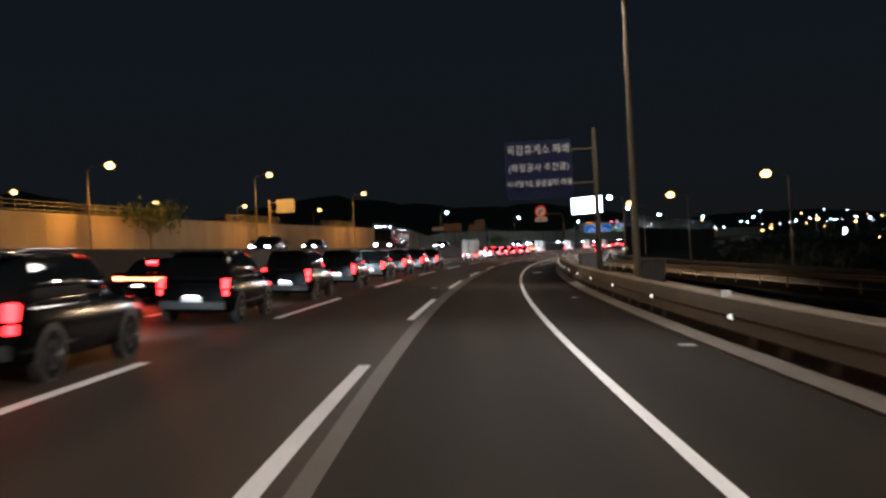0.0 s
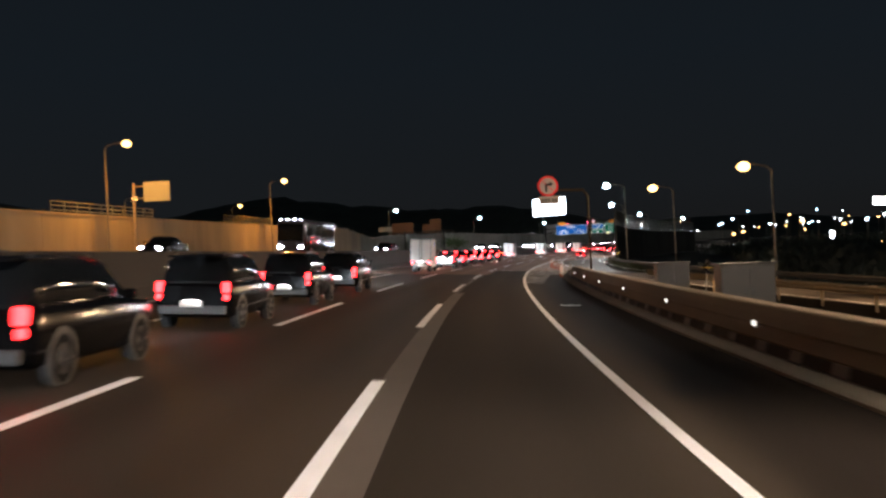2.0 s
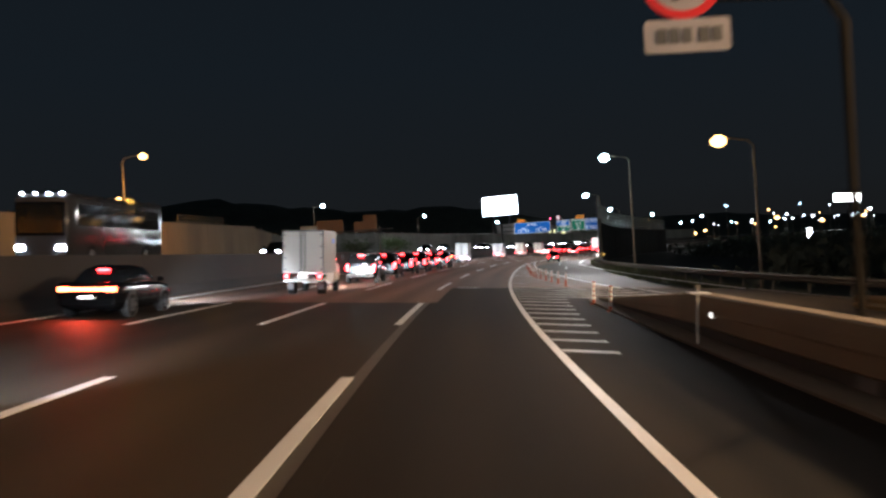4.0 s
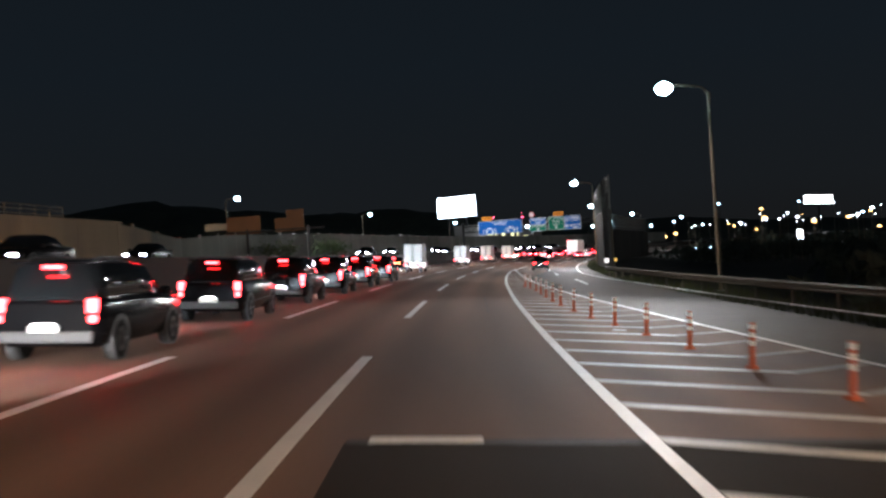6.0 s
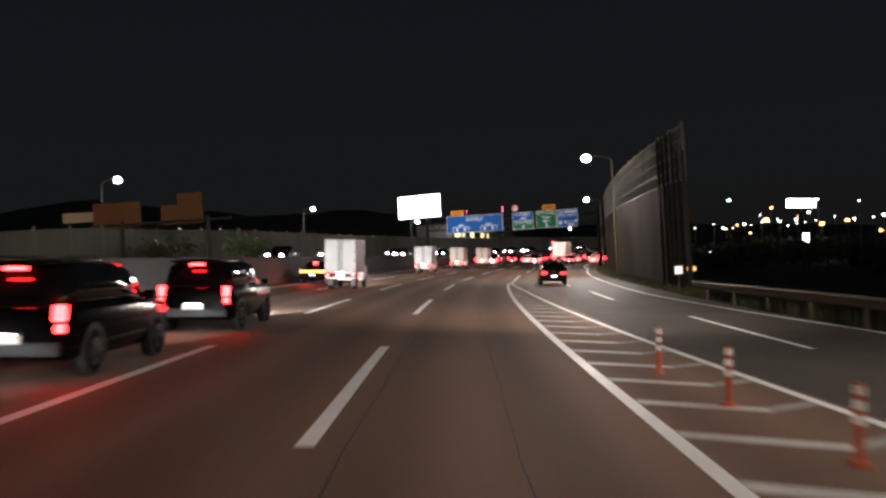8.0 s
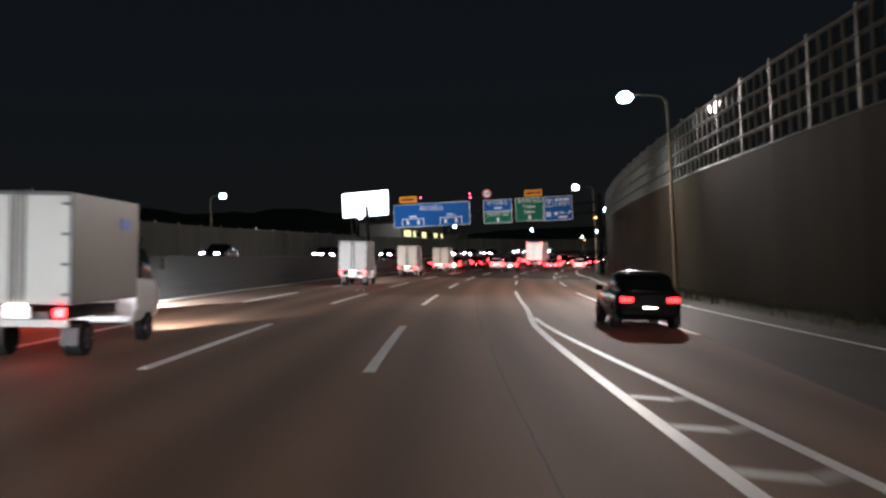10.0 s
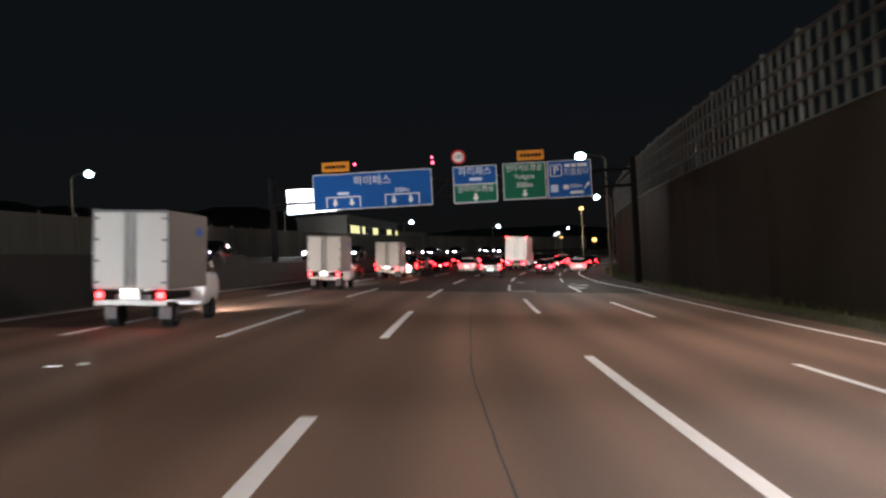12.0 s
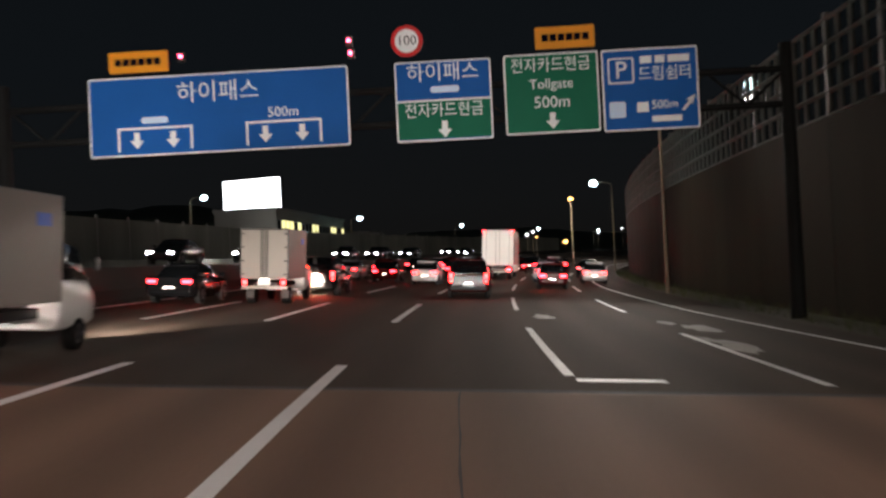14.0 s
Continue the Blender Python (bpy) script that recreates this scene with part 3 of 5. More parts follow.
S_LAB = "sodium street lamp glowing orange on a slim pole"
C_LAB = "white LED street lamp on a slim pole"
WARM_CAST = (1.0, 0.70, 0.44)
COOL_CAST = (1.0, 0.93, 0.88)
SOD_CAST = (1.0, 0.40, 0.05)
SOD_L = (SOD_CAST, 5200, 16, -38)
COOL_L2 = ((0.9, 1.0, 0.94), 5200, 22, -26)
for s, l, z, arm, base in ((129.7, -33.8, 11.3, -2.2, 3.0), (173.4, -33.7, 13.84, -2.2, 3.0), (218.7, -33.2, 13.6, -2.2, 3.0)):
    street_lamp(s, l, z, arm, base - 1.0, M_SOD, S_LAB, SOD_L)
for s, l, z in ((160.0, -63.4, 12.4), (196.6, -63.4, 12.8), (230.8, -63.3, 13.5), (269.8, -63.5, 14.0)):
    street_lamp(s, l, z, -1.8, 1.0, M_SOD, "sodium street lamp on the upper road", (WARM_CAST, 4000, 12, -48))
for s, l, z, arm in ((132.0, 24.7, 7.27, 1.9), (156.4, 19.2, 7.03, 1.9), (181.1, 15.7, 7.28, 1.9)):
    street_lamp(s, l, z, arm, -2.0, M_SOD, S_LAB, ((1.0, 0.64, 0.34), 18000 if s < 140 else 6000 if s < 170 else 1300, 17, 1.5, 100, 0.05))
for s, l, z, arm in ((216.6, 12.6, 10.0, 2.3), (296.0, 10.9, 10.76, 2.4), (362.8, 9.8, 10.39, 2.2), (430.0, 9.6, 10.4, 2.2), (497.0, 9.6, 10.4, 2.2)):
    mid = 280 < s < 310
    watts = 14500 if mid else 19000 if s < 280 else 12500 if s < 400 else 14000
    street_lamp(s, l, z, arm, -0.9, M_LED, C_LAB, (COOL_CAST if mid else (1.0, 0.95, 0.88), watts, 36, -2.5, 86 if mid else 72, 0.36 if mid else 0.1, 0.75 if mid else 0.36 if s < 280 else 0.55))
for s, l, z in ((306.9, -42.0, 13.04), (368.7, -40.7, 12.5), (428.0, -41.5, 11.6), (487.5, -42.5, 10.9), (545.0, -43.0, 10.6), (600.0, -44.0, 10.4), (655.0, -46.0, 10.2), (710.0, -50.0, 10.0)):
    street_lamp(s, l, z, -2.0, 1.5, M_LED, C_LAB, COOL_L2 if s < 440 else None)
# tall lamps, heads above view; 36 and -6 are unseen, added for road light
for s, l, z in ((81.0, 5.2, 12.2), (36.0, 5.4, 12.2), (-6.0, 5.4, 12.2)):
    street_lamp(s, l, z, 2.1, -0.35, M_SOD, "tall sodium street lamp behind the guard barrier, light standing in for headlamps", ((1.0, 0.86, 0.73), 18000, 38, 1.0, 92, 0.10, 0.36) if s > 50 else ((1.0, 0.86, 0.73), 13500, 20, -0.5, 90, 0.1), thin=1.25, glow_size=2.2)


# ---- signs ----
M_BLUE = mat("sign_blue", (0.001, 0.085, 0.32), 0.6, vary=0.12, scale=4, spec=0.15)
M_GREEN = mat("sign_green", (0.0, 0.12, 0.065), 0.6, vary=0.12, scale=4, spec=0.15)
M_WHITE = mat("sign_white", (0.80, 0.80, 0.80), 0.5, vary=0.08, scale=6, spec=0.15)
M_AMBER = mat("sign_amber", (0.75, 0.28, 0.02), 0.5, vary=0.15, scale=6, spec=0.15)
M_RED = mat("sign_red", (0.55, 0.02, 0.02), 0.5, vary=0.1, scale=6, spec=0.15)
M_NAVY = mat("sign_navy", (0.0025, 0.003, 0.008), 0.85, vary=0.15, scale=4, spec=0.03)
M_BACK = mat("sign_back", (0.13, 0.058, 0.022), 0.6, 0.2, vary=0.25, scale=3)


def rounded(w, h, r, depth, m, seg=5):
    bm = bmesh.new()
    ring = []
    for cx, cz, a0 in ((w / 2 - r, h / 2 - r, 0), (-w / 2 + r, h / 2 - r, 90), (-w / 2 + r, -h / 2 + r, 180), (w / 2 - r, -h / 2 + r, 270)):
        for i in range(seg + 1):
            a = radians(a0 + 90 * i / seg)
            ring.append((cx + r * math.cos(a), cz + r * math.sin(a)))
    front = [bm.verts.new(m @ Vector((x, -depth / 2, z))) for x, z in ring]
    back = [bm.verts.new(m @ Vector((x, depth / 2, z))) for x, z in ring]
    bm.faces.new(front)
    bm.faces.new(back[::-1])
    for i in range(len(ring)):
        j = (i + 1) % len(ring)
        bm.faces.new((front[j], front[i], back[i], back[j]))
    bmesh.ops.recalc_face_normals(bm, faces=bm.faces)
    return bm


def words(name, text, size, x, y, z, material, owner, wide=1.0):
    """Raised lettering, centred at x, z on a face that looks towards -y."""
    c = bpy.data.curves.new(name, "FONT")
    c.body, c.size, c.align_x, c.align_y, c.extrude = text, size, "CENTER", "CENTER", 0.004
    c.resolution_u = 3
    tmp = bpy.data.objects.new(name, c)
    scene.collection.objects.link(tmp)
    bpy.context.view_layer.update()
    me = bpy.data.meshes.new_from_object(tmp.evaluated_get(bpy.context.evaluated_depsgraph_get()))
    bpy.data.objects.remove(tmp)
    me.transform(pose(x, y, z, 90, 0, 0) @ Matrix.Diagonal((wide, 1, 1, 1)))
    me.materials.clear()
    me.materials.append(material)
    ob = new(name, me)
    ob.parent = owner
    return ob


def down_arrow(x, z, size):
    bm = bmesh.new()
    shape = ((-0.17, 0.5), (0.17, 0.5), (0.17, 0.0), (0.42, 0.0), (0, -0.5), (-0.42, 0.0), (-0.17, 0.0))
    f = [bm.verts.new((x + a * size, -0.075, z + b * size)) for a, b in shape]
    g = [bm.verts.new((x + a * size, -0.05, z + b * size)) for a, b in shape]
    bm.faces.new(f)
    for i in range(len(f)):
        bm.faces.new((f[i], f[(i + 1) % len(f)], g[(i + 1) % len(f)], g[i]))
    bmesh.ops.recalc_face_normals(bm, faces=bm.faces)
    return bm


def sign_panel(owner, x0, x1, z0, z1, face, label):
    """A sheet with a white rim, a coloured field and stiffeners behind, as a part of the gantry."""
    w, h, cx, cz = x1 - x0, z1 - z0, (x0 + x1) / 2, (z0 + z1) / 2
    p = part("sign_panel", rounded(w, h, 0.08, 0.05, pose(cx, 0, cz)), M_WHITE, owner, label)
    part("field", rounded(w - 0.1, h - 0.1, 0.06, 0.03, pose(cx, -0.03, cz)), face, p)
    return p


# darker copy of the dark steel; the gantry's lack of light is coloured in
M_GANTRY = mat("unlit_gantry_steel", (0.010, 0.010, 0.010), 0.7, 0.2, vary=0.3, scale=8, spec=0.1)
G = 341.0
gantry = hold("sign_gantry", at_place(G, 0, 0), "overhead steel gantry with blue and green toll signs", "sign gantry")
for x in (-12.6, 12.4):
    part("column", rod(bmesh.new(), (x, 0.5, -0.8), (x, 0.5, 8.0), 0.24, 0.2, 14), M_GANTRY, gantry)
for z in (6.1, 7.2):
    part("chord", rod(bmesh.new(), (-12.6, 0.5, z), (12.4, 0.5, z), 0.11, sides=10), M_GANTRY, gantry)
for n in range(20):
    x = -12.4 + 1.24 * n
    part("brace", rod(bmesh.new(), (x, 0.5, 6.1 if n % 2 else 7.2), (x + 1.24, 0.5, 7.2 if n % 2 else 6.1), 0.05, sides=6), M_GANTRY, gantry)
big = sign_panel(gantry, -9.55, -1.27, 5.47, 7.97, M_BLUE, "wide blue lane sign with white rim and arrows")
words("lettering", "하이패스", 0.72, -5.4, -0.048, 7.35, M_WHITE, big)
words("lettering", "500m", 0.44, -3.35, -0.048, 6.62, M_WHITE, big)
for cx, (x0, x1) in ((-7.45, (-8.65, -6.25)), (-3.35, (-4.55, -2.15))):
    for a, b, c, d in ((x0, x0 + 0.07, 5.62, 6.35), (x1 - 0.07, x1, 5.62, 6.35), (x0, x1, 6.3, 6.37)):
        part("bracket_line", a_box((b - a, 0.02, d - c), ((a + b) / 2, -0.055, (c + d) / 2)), M_WHITE, big)
    for x in (cx - 0.58, cx + 0.58):
        part("arrow", down_arrow(x, 5.95, 0.52), M_WHITE, big)
M_LOGO = mat("logo_pale", (0.55, 0.66, 0.82), 0.5)
part("logo", rounded(0.85, 0.2, 0.09, 0.02, pose(-7.45, -0.055, 6.58)), M_LOGO, big)
two = sign_panel(gantry, 0.2, 3.2, 5.45, 7.95, M_BLUE, "sign with blue upper and green lower half")
part("field", rounded(2.9, 1.16, 0.06, 0.034, pose(1.7, -0.032, 6.1)), M_GREEN, two)
part("divider", a_box((2.9, 0.02, 0.06), (1.7, -0.05, 6.71)), M_WHITE, two)
words("lettering", "하이패스", 0.62, 1.7, -0.05, 7.55, M_WHITE, two)
part("logo", rounded(0.9, 0.2, 0.09, 0.02, pose(1.75, -0.055, 7.05)), M_LOGO, two)
words("lettering", "전자카드현금", 0.5, 1.7, -0.054, 6.38, M_WHITE, two, 0.9)
part("arrow", down_arrow(1.7, 5.8, 0.52), M_WHITE, two)
three = sign_panel(gantry, 3.6, 6.52, 5.5, 7.98, M_GREEN, "green toll gate sign with white rim")
words("lettering", "전자카드현금", 0.5, 5.05, -0.048, 7.6, M_WHITE, three, 0.9)
words("lettering", "Tollgate", 0.42, 5.05, -0.048, 7.02, M_WHITE, three)
words("lettering", "500m", 0.5, 5.05, -0.048, 6.45, M_WHITE, three)
part("arrow", down_arrow(5.05, 5.88, 0.5), M_WHITE, three)
four = sign_panel(gantry, 6.62, 9.56, 5.44, 7.97, M_BLUE, "blue parking and rest area sign with white rim")
part("p_frame", rounded(0.8, 0.8, 0.08, 0.02, pose(7.2, -0.055, 7.3)), M_WHITE, four)
part("p_field", rounded(0.7, 0.7, 0.06, 0.02, pose(7.2, -0.062, 7.3)), M_BLUE, four)
words("lettering", "P", 0.75, 7.2, -0.078, 7.3, M_WHITE, four)
words("lettering", "드림쉼터", 0.5, 8.55, -0.048, 7.15, M_WHITE, four, 0.9)
for x0, x1, z0, z1 in ((7.8, 8.15, 7.5, 7.72), (8.25, 8.55, 7.5, 7.72), (8.65, 9.3, 7.5, 7.72), (7.65, 8.0, 6.0, 6.3), (8.1, 9.0, 5.68, 5.86)):
    part("text_bar", a_box((x1 - x0, 0.02, z1 - z0), ((x0 + x1) / 2, -0.055, (z0 + z1) / 2)), M_WHITE, four)
part("service_icon", rounded(0.5, 0.5, 0.06, 0.02, pose(7.05, -0.055, 6.1)), M_LOGO, four)
words("lettering", "500m", 0.36, 8.5, -0.048, 6.2, M_WHITE, four)
bm = bmesh.new()
rod(bm, (9.05, -0.06, 6.0), (9.35, -0.06, 6.35), 0.05, sides=6)
rod(bm, (9.25, -0.06, 6.25), (9.42, -0.06, 6.45), 0.13, 0.01, 6)
part("arrow", bm, M_WHITE, four)
for x0, x1, z0, z1 in ((-8.85, -6.95, 8.12, 8.78), (4.62, 6.45, 8.12, 8.8)):
    amber = part("amber_plate", rounded(x1 - x0, z1 - z0, 0.05, 0.05, pose((x0 + x1) / 2, 0, (z0 + z1) / 2)), M_AMBER, gantry, "amber notice plate above the sign")
    for n in range(6):
        part("text_bar", a_box((0.2, 0.02, 0.22), (x0 + 0.3 + 0.25 * n, -0.032, (z0 + z1) / 2)), M_NAVY, amber)
rd = part("speed_disc", rod(bmesh.new(), (0.63, -0.03, 8.62), (0.63, 0.02, 8.62), 0.5, sides=32), M_RED, gantry, "round speed limit sign with red rim")
part("disc_face", rod(bmesh.new(), (0.63, -0.045, 8.62), (0.63, -0.02, 8.62), 0.37, sides=32), M_WHITE, rd)
words("lettering", "100", 0.42, 0.63, -0.052, 8.62, M_NAVY, rd)
M_REDL = glow("red_signal", (1.0, 0.05, 0.12), 25)
for x, z in ((-6.55, 8.55), (-1.2, 8.75), (-1.15, 8.35)):
    b = part("signal_lamp", a_box((0.22, 0.2, 0.3), (x, 0.1, z), 0.03), M_DARKST, gantry)
    bm = bmesh.new()
    bmesh.ops.create_uvsphere(bm, u_segments=10, v_segments=6, radius=0.06, matrix=pose(x, -0.02, z))
    part("signal_lens", bm, M_REDL, b, "small glowing red light")

# unlit notice board hung from a post beside the shoulder
board = hold("notice_board", at_place(93.0, 0, 0), "unlit navy notice board on a tall steel post", "road sign")
M_BROWN = mat("brown_post", (0.020, 0.016, 0.010), 0.8, vary=0.3, scale=8, spec=0.1)
part("post", rod(bmesh.new(), (7.3, 0.2, -0.4), (7.3, 0.2, 7.4), 0.14, 0.10, 12), M_BROWN, board)
for z in (6.4, 4.8):
    part("arm", rod(bmesh.new(), (7.3, 0.2, z), (3.4, 0.12, z), 0.05, sides=8), M_BROWN, board)
part("panel", rounded(3.2, 2.8, 0.06, 0.06, pose(4.62, 0, 5.52)), M_NAVY, board)
M_DIM = mat("dim_letters", (0.095, 0.092, 0.084), 0.6, vary=0.25, spec=0.1)
words("lettering", "목감휴게소 폐쇄", 0.52, 4.62, -0.036, 6.45, M_DIM, board, 0.86)
words("lettering", "(확장공사 추진중)", 0.42, 4.62, -0.036, 5.6, M_DIM, board, 0.94)
words("lettering", "서서울TG 졸음쉼터 이용", 0.36, 4.62, -0.036, 4.85, M_DIM, board, 0.86)

# no-right-turn disc on a bent post
turn_sign = hold("no_turn_sign", at_place(140.5, 0, 0), "round no-right-turn sign over a white plate on a post", "road sign")
part("post", pipe([(7.15, 0.1, -0.4), (7.15, 0.1, 4.6), (6.9, 0.1, 5.0), (5.0, 0.1, 5.05)], 0.07, 8), M_BROWN, turn_sign)
# sign white darkened: the weak light on disc and plate is in the colour
M_SHADY = mat("dim_sign_white", (0.30, 0.27, 0.26), 0.6, vary=0.2, scale=6, spec=0.1)
disc = part("disc", rod(bmesh.new(), (5.0, -0.02, 5.3), (5.0, 0.02, 5.3), 0.56, sides=36), M_RED, turn_sign)
part("disc_face", rod(bmesh.new(), (5.0, -0.032, 5.3), (5.0, -0.01, 5.3), 0.45, sides=36), M_SHADY, disc)
bm = bmesh.new()
box(bm, (0.11, 0.02, 0.42), pose(4.9, -0.04, 5.2))
box(bm, (0.28, 0.02, 0.1), pose(4.98, -0.04, 5.38))
rod(bm, (5.1, -0.04, 5.38), (5.28, -0.04, 5.38), 0.15, 0.01, 3)
part("turn_arrow", bm, M_NAVY, disc)
part("slash", a_box((0.035, 0.02, 0.88), (5.0, -0.035, 5.3), spin=(0, -45, 0)), M_RED, disc)
plate = part("plate", rounded(1.14, 0.44, 0.05, 0.03, pose(5.03, 0, 4.52)), M_SHADY, turn_sign)
for n in range(5):
    part("text_bar", a_box((0.13, 0.02, 0.2), (4.68 + 0.17 * n + (0.06 if n > 2 else 0), -0.022, 4.52)), M_DIM, plate)

# sign on a bracket beyond the median
side_sign = hold("bracket_sign", at_place(180.0, 0, 0), "pale sign board on a double bracket and post", "road sign")
part("post", rod(bmesh.new(), (-36.4, 0, 2.0), (-36.4, 0, 10.7), 0.16, 0.14, 10), M_POLE, side_sign)
for z in (10.3, 9.1):
    part("bracket", rod(bmesh.new(), (-36.4, 0, z), (-32.9, 0, z), 0.06, sides=6), M_POLE, side_sign)
part("board", rounded(2.8, 2.0, 0.05, 0.06, pose(-33.9, -0.1, 9.7)), mat("board_beige", (0.17, 0.19, 0.22), 0.6, vary=0.1), side_sign)

# signs of the other carriageway, seen from behind
back_gantry = hold("sign_gantry", at_place(297.0, 0, 0), "gantry of the opposite lanes with amber sign backs", "sign gantry")
part("column", rod(bmesh.new(), (-36.6, 0, 0.5), (-36.6, 0, 7.6), 0.22, 0.18, 12), M_DARKST, back_gantry)
part("column", rod(bmesh.new(), (-27.4, 0, 0.5), (-27.4, 0, 7.6), 0.22, 0.18, 12), M_DARKST, back_gantry)
part("chord", rod(bmesh.new(), (-40.0, 0, 7.2), (-25.0, 0, 7.2), 0.14, sides=10), M_DARKST, back_gantry)
bm = bmesh.new()
box(bm, (4.4, 0.12, 2.0), pose(-30.2, 0.2, 7.9))
box(bm, (2.6, 0.12, 1.2), pose(-29.3, 0.2, 9.4))
part("sign_back", bm, M_BACK, back_gantry, "stepped amber brown sign back")
part("sign_back", a_box((5.2, 0.12, 2.6), (-37.2, 0.2, 8.2), 0.02), M_BACK, back_gantry)
part("sign_back", a_box((3.4, 0.12, 1.0), (-41.4, 0.2, 8.2), 0.02), M_STEEL, back_gantry)

# lit screens
M_SCREEN = glow("screen_white", (0.80, 0.90, 1.0), 7.0)
screen = hold("led_billboard", at_place(560, 0, 0), "glowing white LED billboard on a tall steel column", "billboard")
part("screen", a_box((21.5, 0.5, 9.4), (-121.8, 0, 25.2), 0.05), M_SCREEN, screen, "blank bright white screen")
part("surround", a_box((22.3, 1.2, 10.2), (-121.8, 0.95, 25.2), 0.1), M_DARKST, screen)
for x in (-127, -117):
    part("column", rod(bmesh.new(), (x, 1.0, -2), (x, 1.0, 21), 0.7, 0.6, 12), M_DARKST, screen)
screen2 = hold("led_billboard", pose(273, 582, 0, 0, 0, -25), "small bright billboard on a single mast", "billboard")
part("screen", a_box((16, 0.5, 5.0), (0, 0, 23.0), 0.05, (0, 4, 0)), glow("screen_warm", (0.9, 0.95, 0.9), 6), screen2)
part("column", rod(bmesh.new(), (0, 0.6, -4), (0, 0.6, 21), 0.6, 0.5, 10), M_DARKST, screen2)


# roadside cabinets behind the barrier
def cabinet(s, l, w, d, h, label):
    c = hold("control_cabinet", at_place(s, l, bank(l) - 0.1), label, "cabinet", "roadside cabinets")
    part("plinth", a_box((w + 0.1, d + 0.1, 0.35), (0, 0, 0.17), 0.02), M_CEM, c)
    body = part("body", a_box((w, d, h), (0, 0, 0.35 + h / 2), 0.03), M_CAB, c)
    part("roof", a_box((w + 0.12, d + 0.12, 0.06), (0, 0, 0.38 + h), 0.02), M_CAB, c)
    for x in (-w / 4, w / 4):
        door = part("door", a_box((w / 2 - 0.05, 0.03, h - 0.14), (x, -d / 2 - 0.012, 0.35 + h / 2), 0.006), M_CAB, body)
        part("handle", a_box((0.03, 0.03, 0.16), (x * 0.25, -d / 2 - 0.04, 0.35 + h / 2), 0.005), M_DARKST, body)
    return c


cabinet(82.2, 8.0, 0.85, 0.6, 1.25, "white control cabinet with a dark dial beside the lamp post")
cabinet(113.5, 8.47, 1.36, 0.8, 1.35, "grey double control cabinet behind the barrier")
cabinet(124.0, 8.6, 1.15, 0.8, 1.25, "beige control cabinet behind the barrier")


# flexible posts of the gore
M_ORANGE = mat("post_orange", (0.5, 0.10, 0.035), 0.5, vary=0.2, scale=12)
M_BAND = mat("post_band", (0.85, 0.85, 0.82), 0.35, vary=0.1)
first_post = None
for n, s in enumerate((178.4, 181.6, 184.7, 187.8, 190.7, 193.5, 196.8, 200.1, 203.3, 206.6, 210.0, 213.5, 216.8, 220.0)):
    l = float(np.interp(s, (178, 187.8, 193.5, 200, 213.6, 220), (6.6, 5.92, 5.45, 5.2, 5.1, 4.78)))
    m = on_lane(s, l)
    if first_post:
        copy_thing(first_post, m)
        continue
    first_post = hold("flexible_post", m, "orange flexible lane post with white bands", "delineator post", "gore posts")
    part("base", rod(bmesh.new(), (0, 0, 0), (0, 0, 0.05), 0.11, 0.08, 14), M_ORANGE, first_post)
    tube = part("tube", rod(bmesh.new(), (0, 0, 0.04), (0, 0, 0.72), 0.045, 0.04, 12), M_ORANGE, first_post)
    for z in (0.36, 0.49, 0.62):
        part("band", rod(bmesh.new(), (0, 0, z), (0, 0, z + 0.078), 0.0490, 0.0475, 12), M_BAND, tube)


# two taller posts ahead of the row
tall_post = hold("marker_post", on_lane(157.1, 6.22), "tall white-banded orange marker post at the gore's tip", "delineator post", "tall gore posts")
part("base", rod(bmesh.new(), (0, 0, 0), (0, 0, 0.06), 0.13, 0.09, 14), M_ORANGE, tall_post)
tube = part("tube", rod(bmesh.new(), (0, 0, 0.05), (0, 0, 0.80), 0.05, 0.045, 12), M_ORANGE, tall_post)
for z in (0.16, 0.32, 0.48, 0.64):
    part("band", rod(bmesh.new(), (0, 0, z), (0, 0, z + 0.12), 0.0535, 0.0525, 12), M_BAND, tube)
copy_thing(tall_post, on_lane(161.3, 6.2))

# pale board on the barrier's end
M_BOARD = mat("board_paint", (0.62, 0.62, 0.60), 0.5, vary=0.25, scale=7, stain=(0.42, 0.42, 0.40), spec=0.2)
board = hold("marker_board", on_lane(146.0, 6.25), "weathered white marker board on a short steel post", "sign")
part("post", rod(bmesh.new(), (0, 0.03, -0.1), (0, 0.03, 1.2), 0.03, sides=10), M_STEEL, board)
face = part("plate", rounded(0.38, 0.44, 0.03, 0.02, pose(0, 0, 1.05, 90, 0, 0)), M_BOARD, board)
for z in (0.92, 1.18):
    part("clamp", a_box((0.1, 0.07, 0.03), (0, 0.025, z), 0.004), M_STEEL, board)

# chevron marker beside the slip road
M_YELLOW = mat("marker_yellow", (0.72, 0.46, 0.03), 0.5, vary=0.15, scale=9, spec=0.2)
M_INK = mat("marker_black", (0.012, 0.012, 0.012), 0.6, vary=0.2, scale=9, spec=0.1)
marker = hold("chevron_sign", on_lane(128.5, 10.78), "yellow chevron sign with a black arrowhead beside the slip road", "road sign")
part("post", rod(bmesh.new(), (0, 0.04, -0.7), (0, 0.04, 1.6), 0.03, sides=10), M_STEEL, marker)
plate = part("plate", rounded(0.5, 0.66, 0.03, 0.02, pose(0, 0, 1.29, 90, 0, 0)), M_YELLOW, marker)
bm = bmesh.new()
for a in (-1, 1):
    box(bm, (0.36, 0.012, 0.13), pose(0.0, -0.018, 1.29 + a * 0.13, 0, -a * 45, 0))
part("chevron", bm, M_INK, plate, "black chevron")

